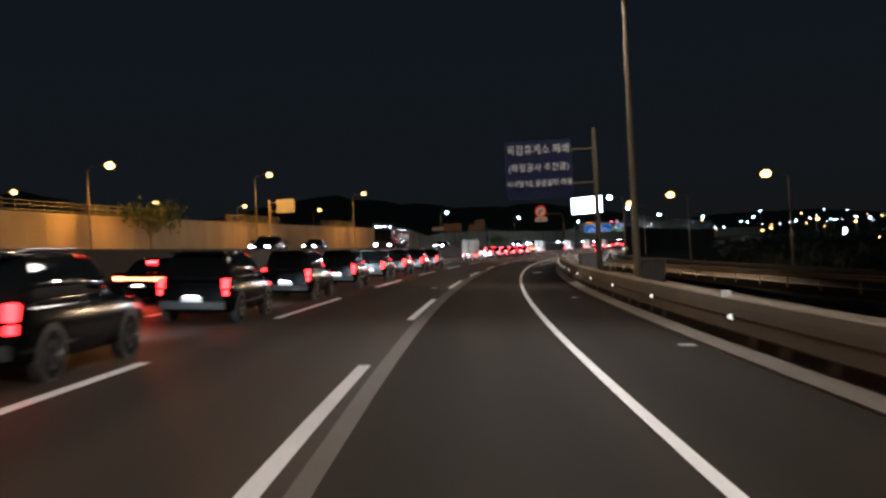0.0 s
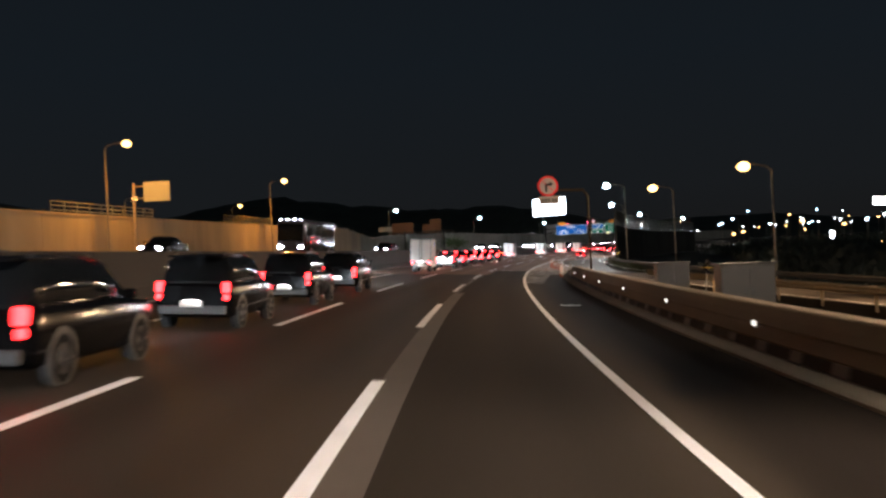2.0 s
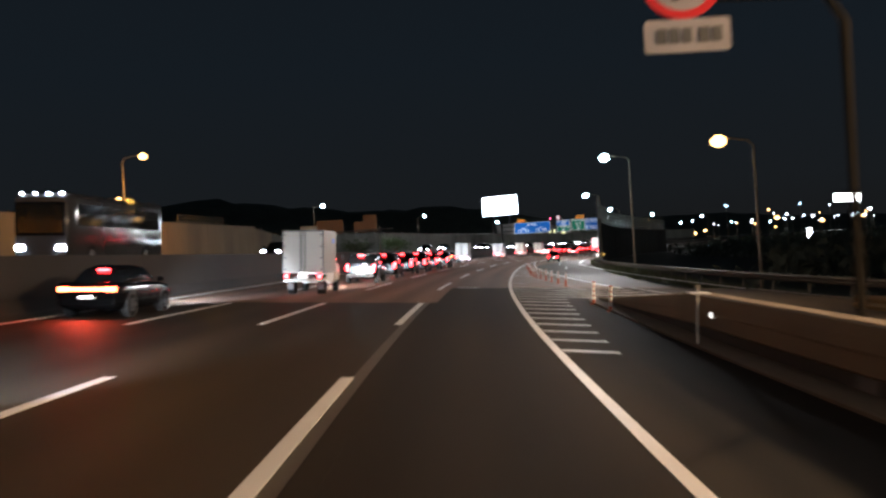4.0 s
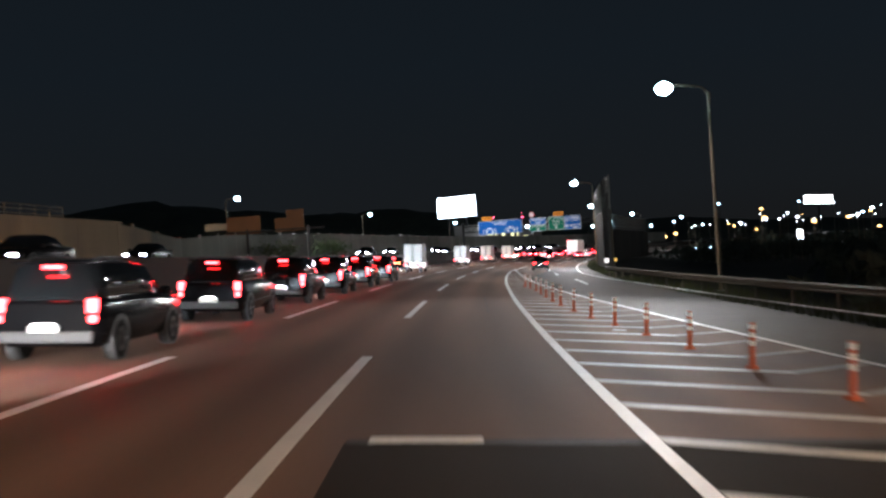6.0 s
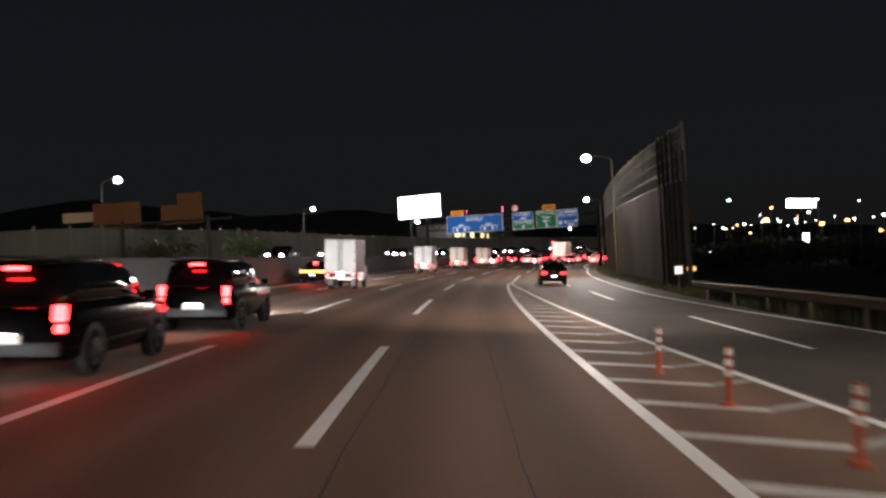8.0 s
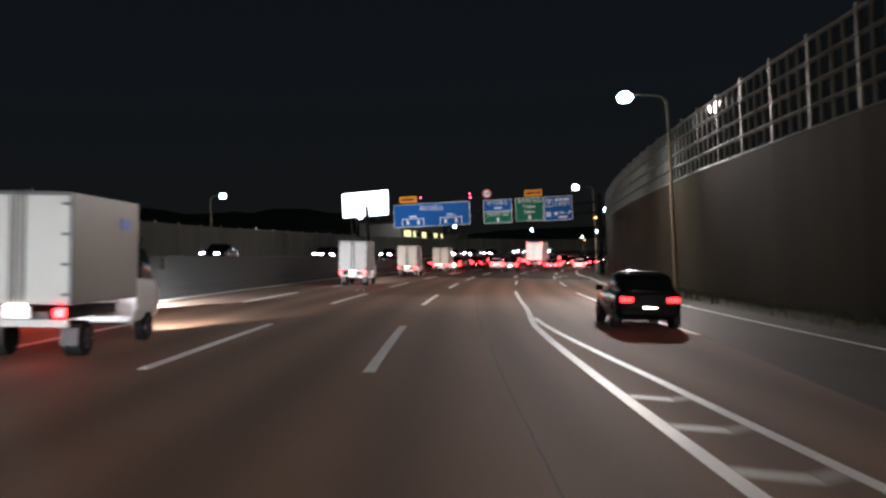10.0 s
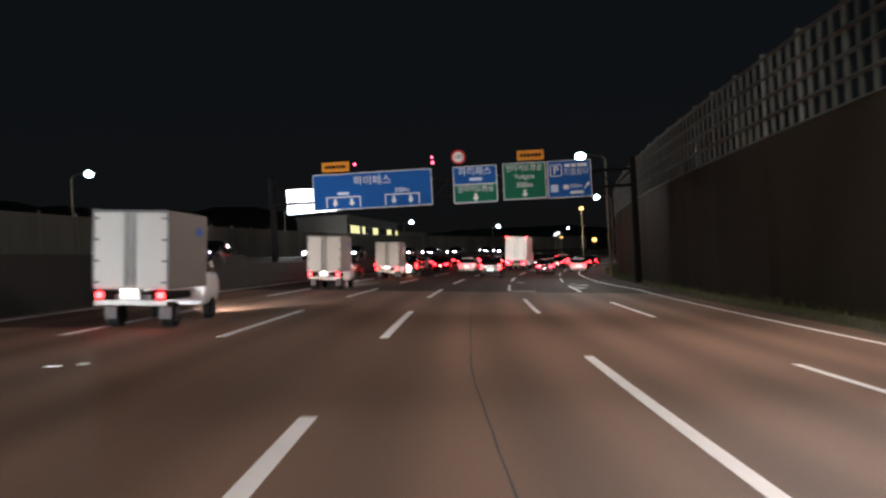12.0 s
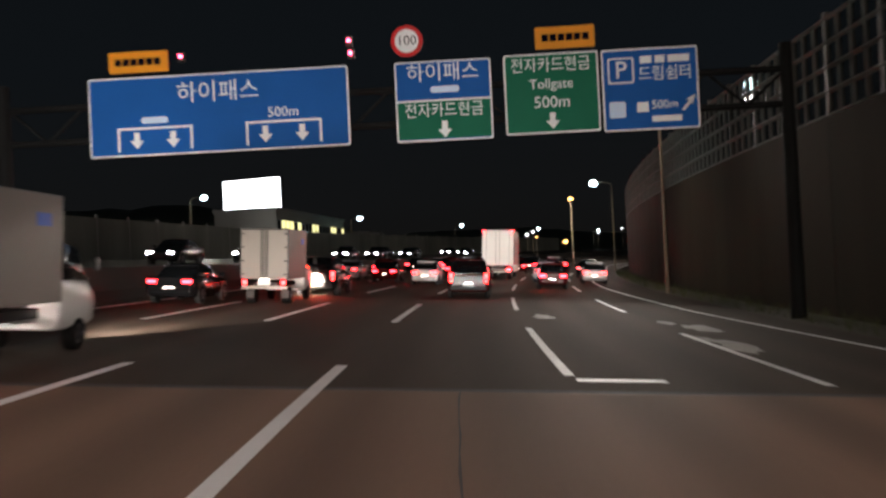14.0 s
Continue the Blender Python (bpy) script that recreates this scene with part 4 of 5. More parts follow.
# small white plate on the barrier beam
clip = hold("beam_plate", on_lane(66.7, 6.6), "small white plate on the barrier's top", "reflector")
part("plate", a_box((0.16, 0.03, 0.14), (0, 0, 1.02), 0.01), M_BAND, clip)
part("bracket", a_box((0.03, 0.03, 0.3), (0, 0.02, 0.85), 0.005), M_STEEL, clip)


# ---- vehicles: built once each, nose towards +y, wheels on z = 0, rear at y = 0 ----
def car_paint(name, colour):
    return mat(name, colour, 0.16, 0.0, vary=0.06, scale=3, spec=0.12)


M_BLACKCAR = car_paint("black_paint", (0.003, 0.003, 0.0035))
M_DARKCAR = car_paint("charcoal_paint", (0.008, 0.0085, 0.0095))
M_REDCAR = car_paint("dark_red_paint", (0.07, 0.008, 0.008))
M_SILVER = car_paint("silver_paint", (0.30, 0.31, 0.33))
M_WHITECAR = car_paint("white_paint", (0.70, 0.70, 0.69))
M_GLASS = glass("tinted_glass", (0.006, 0.007, 0.008), 0.05)
M_TYRE = mat("tyre_rubber", (0.009, 0.009, 0.009), 0.9, vary=0.3, bump=0.3, spec=0.08)
M_RIM = mat("alloy_rim", (0.07, 0.07, 0.075), 0.35, 0.8)
M_TRIM = mat("black_plastic", (0.02, 0.02, 0.02), 0.6, vary=0.2)
M_PLATE = mat("plate_white", (0.75, 0.75, 0.72), 0.4, vary=0.05)
M_TAIL = glow("tail_red", (1.0, 0.014, 0.015), 11)
M_TAILQ = glow("tail_red_queue", (1.0, 0.008, 0.010), 60)
M_BRAKE = glow("brake_red", (1.0, 0.014, 0.015), 36)
M_BRAKEQ = glow("brake_red_queue", (1.0, 0.007, 0.010), 100)
M_BAR = glow("tail_bar", (1.0, 0.10, 0.03), 20)
M_PLATELAMP = glow("plate_lamp", (1.0, 0.93, 0.85), 14)
M_HEAD = glow("headlamp", (0.80, 0.92, 1.0), 140)


def shell(stations, ring):
    """A closed skin through cross-sections: ring gives (x, z) pairs for the values of a station."""
    bm = bmesh.new()
    rings = [[bm.verts.new((x, st[0], z)) for x, z in ring(*st[1:])] for st in stations]
    n = len(rings[0])
    for a, b in zip(rings, rings[1:]):
        for i in range(n):
            j = (i + 1) % n
            bm.faces.new((a[i], a[j], b[j], b[i]))
    bm.faces.new(rings[0][::-1])
    bm.faces.new(rings[-1])
    bmesh.ops.recalc_face_normals(bm, faces=bm.faces)
    for f in bm.faces:
        f.smooth = len(f.verts) == 4
    return bm


def body_ring(w, low, belt):
    mid = low + (belt - low) * 0.45
    half = [(w * 0.80, low), (w * 0.95, low + 0.07), (w, mid), (w * 0.985, belt - 0.10), (w * 0.93, belt - 0.015), (w * 0.80, belt)]
    return half + [(-x, z) for x, z in reversed(half)]


def cabin_ring(w, low, top):
    half = [(w * 0.97, low), (w * 0.90, low + (top - low) * 0.5), (w * 0.82, top - 0.07), (w * 0.72, top - 0.01), (w * 0.4, top)]
    return half + [(-x, z) for x, z in reversed(half)]


def wheel(owner, x, y, r, wide, name="wheel"):
    w = part(name, a_box((0.06, 0.06, 0.06), (x, y, r)), M_TRIM, owner)
    sgn = 1 if x > 0 else -1
    bm = bmesh.new()
    rod(bm, (x - sgn * wide, y, r), (x, y, r), r, sides=20)
    bmesh.ops.bevel(bm, geom=[e for e in bm.edges if len({f.normal.x > 0.5 for f in e.link_faces}) == 2], offset=0.03, segments=1, affect="EDGES")
    part("tyre", bm, M_TYRE, w)
    bm = bmesh.new()
    rod(bm, (x - sgn * 0.05, y, r), (x + sgn * 0.008, y, r), r * 0.62, r * 0.58, 18)
    for i in range(5):
        a = 2 * math.pi * i / 5
        rod(bm, (x + sgn * 0.014, y, r), (x + sgn * 0.014, y + math.cos(a) * r * 0.56, r + math.sin(a) * r * 0.56), 0.035, 0.025, 4)
    part("rim", bm, M_RIM, w, "spoked alloy rim")


def passenger_car(kind, paint_mat, label, tail=None, heads=None, high_brake=False, bar=False):
    """kind: suv, sedan or hatch."""
    tail = tail or M_TAIL
    c = hold("car", Matrix.Identity(4), label, "car", "cars on the carriageway")
    if kind == "suv":
        L, W, low, r = 4.65, 0.93, 0.24, 0.36
        body = [(0.0, W * 0.80, 0.42, 1.00), (0.06, W * 0.93, 0.32, 1.06), (0.35, W, 0.26, 1.08), (2.4, W, low, 1.08), (3.45, W, low, 1.06), (3.6, W * 0.985, low, 1.04), (4.3, W * 0.95, 0.27, 0.98), (4.58, W * 0.86, 0.32, 0.90), (L, W * 0.70, 0.42, 0.72)]
        cabin = [(0.10, W * 0.86, 1.02, 1.12), (0.42, W * 0.92, 1.04, 1.64), (0.7, W * 0.93, 1.04, 1.70), (2.0, W * 0.94, 1.04, 1.72), (2.75, W * 0.93, 1.04, 1.66), (3.55, W * 0.90, 1.02, 1.10)]
        roof = [(0.28, W * 0.66, 1.665, 1.70), (0.7, W * 0.70, 1.70, 1.735), (2.0, W * 0.70, 1.72, 1.755), (2.75, W * 0.68, 1.66, 1.70)]
        axles, tz, plate_z = (0.88, 3.68), 0.92, 0.72
    elif kind == "hatch":
        L, W, low, r = 4.1, 0.87, 0.2, 0.32
        body = [(0.0, W * 0.80, 0.38, 0.90), (0.07, W * 0.94, 0.28, 0.96), (0.4, W, 0.22, 0.97), (2.9, W, low, 0.96), (3.8, W * 0.93, 0.24, 0.84), (4.02, W * 0.85, 0.3, 0.74), (L, W * 0.68, 0.38, 0.6)]
        cabin = [(0.12, W * 0.86, 0.92, 1.02), (0.5, W * 0.91, 0.94, 1.42), (1.6, W * 0.92, 0.94, 1.5), (2.2, W * 0.91, 0.94, 1.44), (3.05, W * 0.88, 0.92, 0.99)]
        roof = [(0.42, W * 0.64, 1.42, 1.45), (1.6, W * 0.68, 1.50, 1.53), (2.2, W * 0.66, 1.44, 1.47)]
        axles, tz, plate_z = (0.72, 3.3), 0.78, 0.62
    else:
        L, W, low, r = 4.8, 0.92, 0.2, 0.34
        body = [(0.0, W * 0.80, 0.40, 0.96), (0.08, W * 0.94, 0.28, 1.0), (0.5, W, 0.22, 1.0), (1.2, W, low, 0.97), (3.3, W, low, 0.95), (4.3, W * 0.95, 0.22, 0.84), (4.65, W * 0.87, 0.28, 0.74), (L, W * 0.68, 0.36, 0.6)]
        cabin = [(0.62, W * 0.84, 0.93, 0.98), (1.35, W * 0.90, 0.93, 1.36), (2.1, W * 0.92, 0.92, 1.44), (2.7, W * 0.91, 0.92, 1.40), (3.55, W * 0.88, 0.90, 0.95)]
        roof = [(1.3, W * 0.64, 1.36, 1.38), (2.1, W * 0.68, 1.44, 1.47), (2.7, W * 0.66, 1.40, 1.43)]
        axles, tz, plate_z = (0.98, 3.8), 0.82, 0.66
    if kind == "suv":
        k = 4.9 / L
        L, axles = L * k, tuple(y * k for y in axles)
        body, cabin, roof = ([(st[0] * k, *st[1:]) for st in group] for group in (body, cabin, roof))
    b = part("body", shell(body, body_ring), paint_mat, c)
    part("glasshouse", shell(cabin, cabin_ring), M_GLASS, c, "dark tinted window band")
    part("roof", shell(roof, lambda w, z0, z1: [(w, z0), (w * 0.9, z1 - 0.01), (w * 0.4, z1), (-w * 0.4, z1), (-w * 0.9, z1 - 0.01), (-w, z0)]), paint_mat, c)
    for x in (-1, 1):
        for y in axles:
            wheel(c, x * (W + 0.012), y, r, 0.22)
            # dark disc replaces the uncut arch opening and the shade inside it
            part("arch_shade_disc", rod(bmesh.new(), (x * (W - 0.14), y, r + 0.02), (x * (W + 0.004), y, r + 0.02), r + 0.06, sides=18), M_TRIM, b)
        m = part("mirror", a_box((0.2, 0.12, 0.15), (x * (W + 0.06), L * 0.66, body[3][3] + 0.06), 0.03), paint_mat, c)
        if kind == "suv":
            bm = box(bmesh.new(), (0.17, 0.12, 0.24), pose(x * W * 0.83, 0.05, tz + 0.06), 0.03)
            box(bm, (0.13, 0.10, 0.13), pose(x * W * 0.84, 0.04, tz - 0.16), 0.03)
        else:
            bm = box(bmesh.new(), (0.34, 0.10, 0.13), pose(x * W * 0.70, 0.03, tz), 0.03)
        part("tail_light", bm, tail, c, "glowing red tail light")
        part("head_light", box(bmesh.new(), (0.36, 0.16, 0.12), pose(x * W * 0.62, L - 0.14, tz - 0.16), 0.03), heads or M_RIM, c)
        part("door_handle", a_box((0.02, 0.16, 0.03), (x * (W + 0.004), L * 0.42, body[3][3] - 0.14), 0.006), M_RIM, b)
    if bar:
        part("light_bar", a_box((W * 1.25, 0.07, 0.09), (0, 0.0, tz), 0.02), M_BAR, c, "full-width glowing light bar")
    if high_brake:
        part("high_brake_light", a_box((0.34, 0.06, 0.06), (0, cabin[1][0] - 0.14, cabin[1][3] - 0.02), 0.01), M_BRAKE, c)
    part("rear_bumper", a_box((W * 1.7, 0.12, 0.2), (0, 0.0, 0.46), 0.04), M_TRIM if kind == "suv" else paint_mat, c)
    p = part("number_plate", a_box((0.50, 0.02, 0.12), (0, -0.075 if kind == "suv" else -0.02, plate_z - 0.12), 0.005), M_PLATE, c)
    part("plate_lamp", a_box((0.36, 0.02, 0.02), (0, -0.085 if kind == "suv" else -0.03, plate_z - 0.045), 0.004), M_PLATELAMP, p)
    if kind == "suv":
        for x in (-1, 1):
            part("roof_rail", pipe([(x * 0.58, 0.6, 1.72), (x * 0.58, 0.8, 1.79), (x * 0.58, 2.4, 1.79), (x * 0.58, 2.6, 1.72)], 0.02, 6), M_RIM, c)
        part("spoiler", a_box((W * 1.3, 0.24, 0.04), (0, 0.24, 1.69), 0.015), paint_mat, c)
    return c


def box_truck(label):
    """A small lorry with a plain two-door cargo box."""
    t = hold("box_truck", Matrix.Identity(4), label, "truck")
    cargo = part("cargo_box", a_box((1.80, 3.2, 1.86), (0, 1.65, 1.86), 0.02), mat("cargo_panel", (0.20, 0.185, 0.168), 0.5, vary=0.15, scale=3, stain=(0.23, 0.22, 0.2), stretch=(1, 1, 0.3)), t)
    for x in (-0.45, 0.45):
        door = part("rear_door", a_box((0.84, 0.03, 1.74), (x, 0.03, 1.86), 0.01), mat("cargo_door", (0.215, 0.20, 0.18), 0.5, vary=0.12, scale=3), cargo, "pale cargo door")
    for x in (-0.12, -0.05, 0.05, 0.12):
        part("lock_bar", rod(bmesh.new(), (x, -0.01, 0.98), (x, -0.01, 2.74), 0.016, sides=6), M_DARKST, cargo)
    for x in (-0.86, 0.86):
        for z in (1.1, 1.6, 2.1, 2.6):
            part("hinge", a_box((0.14, 0.03, 0.05), (x * 0.94, -0.0, z), 0.005), M_DARKST, cargo)
        part("corner_trim", a_box((0.05, 0.05, 1.88), (x * 1.025, 0.03, 1.86), 0.01), M_DARKST, cargo)
    part("top_trim", a_box((1.82, 0.05, 0.06), (0, 0.02, 2.77), 0.01), M_DARKST, cargo)
    part("side_mark", a_box((0.02, 0.5, 0.22), (0.905, 2.5, 2.35)), mat("side_blue", (0.03, 0.12, 0.6), 0.5), cargo)
    part("chassis", a_box((0.9, 4.6, 0.18), (0, 2.5, 0.72), 0.02), M_TRIM, t)
    part("rear_beam", a_box((1.7, 0.08, 0.12), (0, 0.05, 0.62), 0.01), M_STEEL, t)
    cab = [(3.3, 0.82, 0.45, 1.30), (3.45, 0.84, 0.40, 1.32), (4.6, 0.84, 0.40, 1.28), (4.95, 0.80, 0.45, 1.1)]
    part("cab", shell(cab, body_ring), M_WHITECAR, t)
    part("cab_glass", shell([(3.35, 0.80, 1.26, 1.92), (3.9, 0.81, 1.26, 2.0), (4.5, 0.80, 1.26, 1.92), (4.92, 0.78, 1.1, 1.2)], cabin_ring), M_GLASS, t)
    for x in (-1, 1):
        part("mirror", a_box((0.12, 0.08, 0.26), (x * 1.02, 4.5, 1.6), 0.02), M_TRIM, t)
        part("tail_light", a_box((0.17, 0.06, 0.15), (x * 0.72, 0.0, 0.80), 0.02), M_BRAKE, t, "glowing red tail light")
        for y in (0.95, 4.2):
            wheel(t, x * 0.82, y, 0.31, 0.32 if y < 2 else 0.2)
        part("mud_flap", a_box((0.3, 0.02, 0.3), (x * 0.66, 0.55, 0.36)), M_TRIM, t)
    p = part("number_plate", a_box((0.46, 0.02, 0.2), (0, -0.0, 0.80), 0.005), M_PLATE, t)
    part("plate_lamp", a_box((0.36, 0.02, 0.02), (0, -0.02, 0.92), 0.004), M_PLATELAMP, p)
    return t


def coach(label):
    """A tall coach, nose towards +y, with lit headlamps."""
    t = hold("coach", Matrix.Identity(4), label, "bus", "traffic on the other carriageway")
    ring = lambda w, z0, z1: [(w * 0.94, z0), (w, z0 + 0.2), (w, z1 - 0.3), (w * 0.93, z1 - 0.05), (w * 0.8, z1), (-w * 0.8, z1), (-w * 0.93, z1 - 0.05), (-w, z1 - 0.3), (-w, z0 + 0.2), (-w * 0.94, z0)]
    part("body", shell([(0, 1.18, 0.4, 3.1), (0.15, 1.24, 0.35, 3.25), (10.2, 1.24, 0.35, 3.25), (10.9, 1.2, 0.35, 3.2), (11.1, 1.12, 0.4, 3.0)], ring), car_paint("coach_grey", (0.03, 0.031, 0.035)), t)
    part("windscreen", a_box((2.2, 0.06, 1.45), (0, 11.1, 2.1), 0.1), M_GLASS, t)
    for x in (-1, 1):
        part("side_glass", a_box((0.03, 9.6, 0.95), (x * 1.24, 5.4, 2.3), 0.01), M_GLASS, t)
        part("head_light", a_box((0.38, 0.1, 0.2), (x * 0.9, 11.1, 0.85), 0.03), M_HEAD, t, "glaring white headlamp")
        part("tail_light", a_box((0.2, 0.06, 0.5), (x * 1.05, -0.0, 1.0), 0.03), M_TAIL, t)
        for y in (2.4, 8.8):
            wheel(t, x * 1.24, y, 0.5, 0.3)
    for x in (-0.9, -0.3, 0.3, 0.9):
        part("marker_lamp", a_box((0.12, 0.05, 0.06), (x, 11.0, 3.2), 0.01), M_HEAD, t)
    return t


def beam_spot(m, y, watts=9000, colour=(0.82, 0.93, 1.0), z=0.7, drop=-0.12):
    """The low beams of a car whose pose is m."""
    a = m @ Vector((0, y, z))
    b = m @ Vector((0.3, y + 10, z + 10 * drop))
    lamp_light("beam_spot", a, colour, watts, 0.25, 40, b - a, 0.9)


def on_other(s, l):
    """A pose on the higher opposite carriageway, facing the other way."""
    return Matrix.Translation((0, 0, 1.2)) @ on_lane(s, l, 180)


def red_spill(m, watts):
    a = m @ Vector((0, -0.3, 0.75))
    b = m @ Vector((0, -3.3, 0.0))
    lamp_light("brake_spill", a, (1.0, 0.05, 0.02), watts, 0.5, 172, b - a, 1.0)


# the ones that the camera passes nearest
NEAR = "cars in the lane beside the camera"


def beside(c, s, l):
    c.matrix_world = on_lane(s, l)
    tagged(c, group=NEAR)
    beam_spot(on_lane(s, l), 4.9, 1500, drop=-0.28)


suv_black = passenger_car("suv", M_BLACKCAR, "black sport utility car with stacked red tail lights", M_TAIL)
sedan_bar = passenger_car("sedan", M_BLACKCAR, "black sedan with a full-width glowing tail light bar", M_BAR, bar=True, high_brake=True)
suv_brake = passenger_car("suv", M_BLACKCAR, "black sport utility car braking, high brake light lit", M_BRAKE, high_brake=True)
# one car repeated, added at the camera's pace so that one stands alongside
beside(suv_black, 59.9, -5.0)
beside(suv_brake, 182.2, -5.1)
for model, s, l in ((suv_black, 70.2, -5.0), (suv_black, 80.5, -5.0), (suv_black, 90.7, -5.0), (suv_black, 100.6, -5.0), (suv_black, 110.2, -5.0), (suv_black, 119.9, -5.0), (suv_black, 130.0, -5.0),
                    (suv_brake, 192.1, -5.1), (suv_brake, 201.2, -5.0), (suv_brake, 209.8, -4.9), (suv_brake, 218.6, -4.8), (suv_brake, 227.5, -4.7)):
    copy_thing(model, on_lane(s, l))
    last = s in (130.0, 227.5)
    beam_spot(on_lane(s, l), 4.9, 12000 if s > 220 else 20000 if last else 1200, drop=-0.14 if last else -0.28)
# the lane next to the median
sedan_bar.matrix_world = on_lane(77.3, -9.0)
for s, l in ((77.3, -9.0), (153.5, -8.7), (223.0, -9.2), (266.0, -9.3)):
    m = on_lane(s, l)
    if s > 80:
        copy_thing(sedan_bar, m)
    beam_spot(m, 4.9, 12000 if s < 160 else 45000)
    red_spill(m, 120)
# small lorries spread along the lane beyond
truck = box_truck("small white box truck with closed cargo doors")
truck.matrix_world = on_lane(346.0, -5.5)
tagged(truck, group="box trucks")
beam_spot(truck.matrix_world, 5.0, 12000, (1.0, 0.9, 0.78))
for s, l in ((168.0, -5.5), (257.0, -5.8), (299.0, -5.9), (325.0, -5.8)):
    m = on_lane(s, l)
    copy_thing(truck, m)
    beam_spot(m, 5.0, 11000, (1.0, 0.93, 0.85), 0.8)
# added spot at the lorry's nose, lighting the gantry signs in place of retroreflection
m = on_lane(299.0, -5.9)
lamp_light("beam_spot", m @ Vector((0, 5.05, 0.85)), (1.0, 0.97, 0.92), 5600, 0.2, 36, Vector(at_place(341, 0, 6.9).translation) - m @ Vector((0, 5.05, 0.85)), 0.25)
suv_lead = passenger_car("suv", M_REDCAR, "dark red sport utility car with lit tail lights", M_BRAKE)
suv_lead.matrix_world = on_lane(353.0, 1.8)
beam_spot(suv_lead.matrix_world, 4.9, 9000)
suv_wide = passenger_car("suv", M_DARKCAR, "charcoal sport utility car with lit tail lights", M_BRAKE)
suv_wide.matrix_world = on_lane(353.5, -5.1)
red_spill(suv_wide.matrix_world, 300)
hatch_out = passenger_car("hatch", M_DARKCAR, "charcoal hatchback with lit white headlamps", M_TAIL, heads=M_HEAD)
hatch_out.matrix_world = on_lane(266.2, 6.5)
beam_spot(hatch_out.matrix_world, 4.1, 2500, (1.0, 0.86, 0.74))

# heavy lorry in the queue
lorry = hold("lorry", on_lane(385.0, 1.9), "tall white box lorry with red marker lamps", "truck")
cargo = part("cargo_box", a_box((2.45, 8.6, 2.75), (0, 4.35, 2.5), 0.03), mat("lorry_panel", (0.62, 0.60, 0.57), 0.5, vary=0.15, scale=3), lorry)
for x in (-0.6, 0.6):
    part("rear_door", a_box((1.14, 0.03, 2.6), (x, 0.03, 2.5), 0.01), mat("lorry_door", (0.66, 0.64, 0.60), 0.5, vary=0.12, scale=3), cargo)
for x in (-0.9, -0.15, 0.15, 0.9):
    part("lock_bar", rod(bmesh.new(), (x, -0.01, 1.2), (x, -0.01, 3.8), 0.02, sides=6), M_STEEL, cargo)
part("chassis", a_box((1.0, 11.0, 0.25), (0, 5.6, 0.95), 0.02), M_TRIM, lorry)
part("rear_beam", a_box((2.3, 0.1, 0.16), (0, 0.06, 0.62), 0.01), M_STEEL, lorry)
part("cab", shell([(8.9, 1.15, 0.6, 1.9), (9.1, 1.2, 0.5, 1.95), (10.8, 1.2, 0.5, 1.9), (11.1, 1.14, 0.55, 1.7)], body_ring), M_WHITECAR, lorry)
part("cab_glass", shell([(8.95, 1.14, 1.86, 2.9), (9.5, 1.16, 1.86, 3.0), (10.7, 1.14, 1.86, 2.9), (11.05, 1.1, 1.7, 1.8)], cabin_ring), M_GLASS, lorry)
for x in (-1, 1):
    part("tail_light", a_box((0.34, 0.06, 0.16), (x * 0.9, 0.0, 0.82), 0.02), M_BRAKEQ, lorry, "glowing red tail light")
    part("marker_lamp", a_box((0.12, 0.05, 0.10), (x * 1.12, -0.0, 3.8), 0.02), M_BRAKEQ, cargo, "red marker lamp")
    for y in (1.8, 3.0, 9.8):
        wheel(lorry, x * 1.0, y, 0.48, 0.3)

# traffic further on
plain_sedan = passenger_car("sedan", M_SILVER, "silver sedan queueing with lit tail lights", M_TAILQ)
white_suv = passenger_car("suv", M_WHITECAR, "white sport utility car queueing with brake lights on", M_BRAKEQ)
small_hatch = passenger_car("hatch", M_REDCAR, "red hatchback queueing with brake lights on", M_BRAKEQ)
white_hatch = passenger_car("hatch", M_WHITECAR, "white hatchback with lit tail lights", M_TAILQ)
dark_sedan = passenger_car("sedan", M_DARKCAR, "charcoal sedan queueing with brake lights on", M_BRAKEQ)
fleet = [plain_sedan, white_suv, small_hatch, white_hatch, dark_sedan]
taken = set()


def put_car(k, s, l):
    m = on_lane(s, l)
    if k not in taken:
        taken.add(k)
        fleet[k].matrix_world = m
    else:
        copy_thing(fleet[k], m)


rng = random.Random(7)
for s, l, k in ((345.0, -8.7, 4), (378.0, -8.6, 0), (392.0, -5.0, 4), (371.0, -2.0, 3), (366.0, 6.0, 2), (398.0, 5.8, 4), (388.0, -1.8, 2), (380.0, 5.7, 0), (374.0, -5.1, 2), (362.0, -8.7, 4), (392.0, -8.7, 2), (378.0, 9.1, 3), (395.0, 9.0, 4)):
    put_car(k, s, l)
for l in (-8.7, -5.2, -1.75, 1.9, 5.6, 9.0):
    s = 404.0 + rng.uniform(0, 10)
    while s < (428 if l > 0 else 462):
        put_car(rng.choice((0, 2, 4, 4, 2, 1, 3, 4)), s, l)
        s += rng.uniform(9.5, 16)
bus_one = coach("dark grey coach with its headlamps on")
bus_one.matrix_world = on_other(178.0, -16.5)
oncoming = passenger_car("sedan", M_DARKCAR, "charcoal sedan with headlamps on, on the opposite carriageway", M_TAIL, heads=M_HEAD)
tagged(oncoming, group="traffic on the other carriageway")
oncoming.matrix_world = on_other(118.0, -15.0)
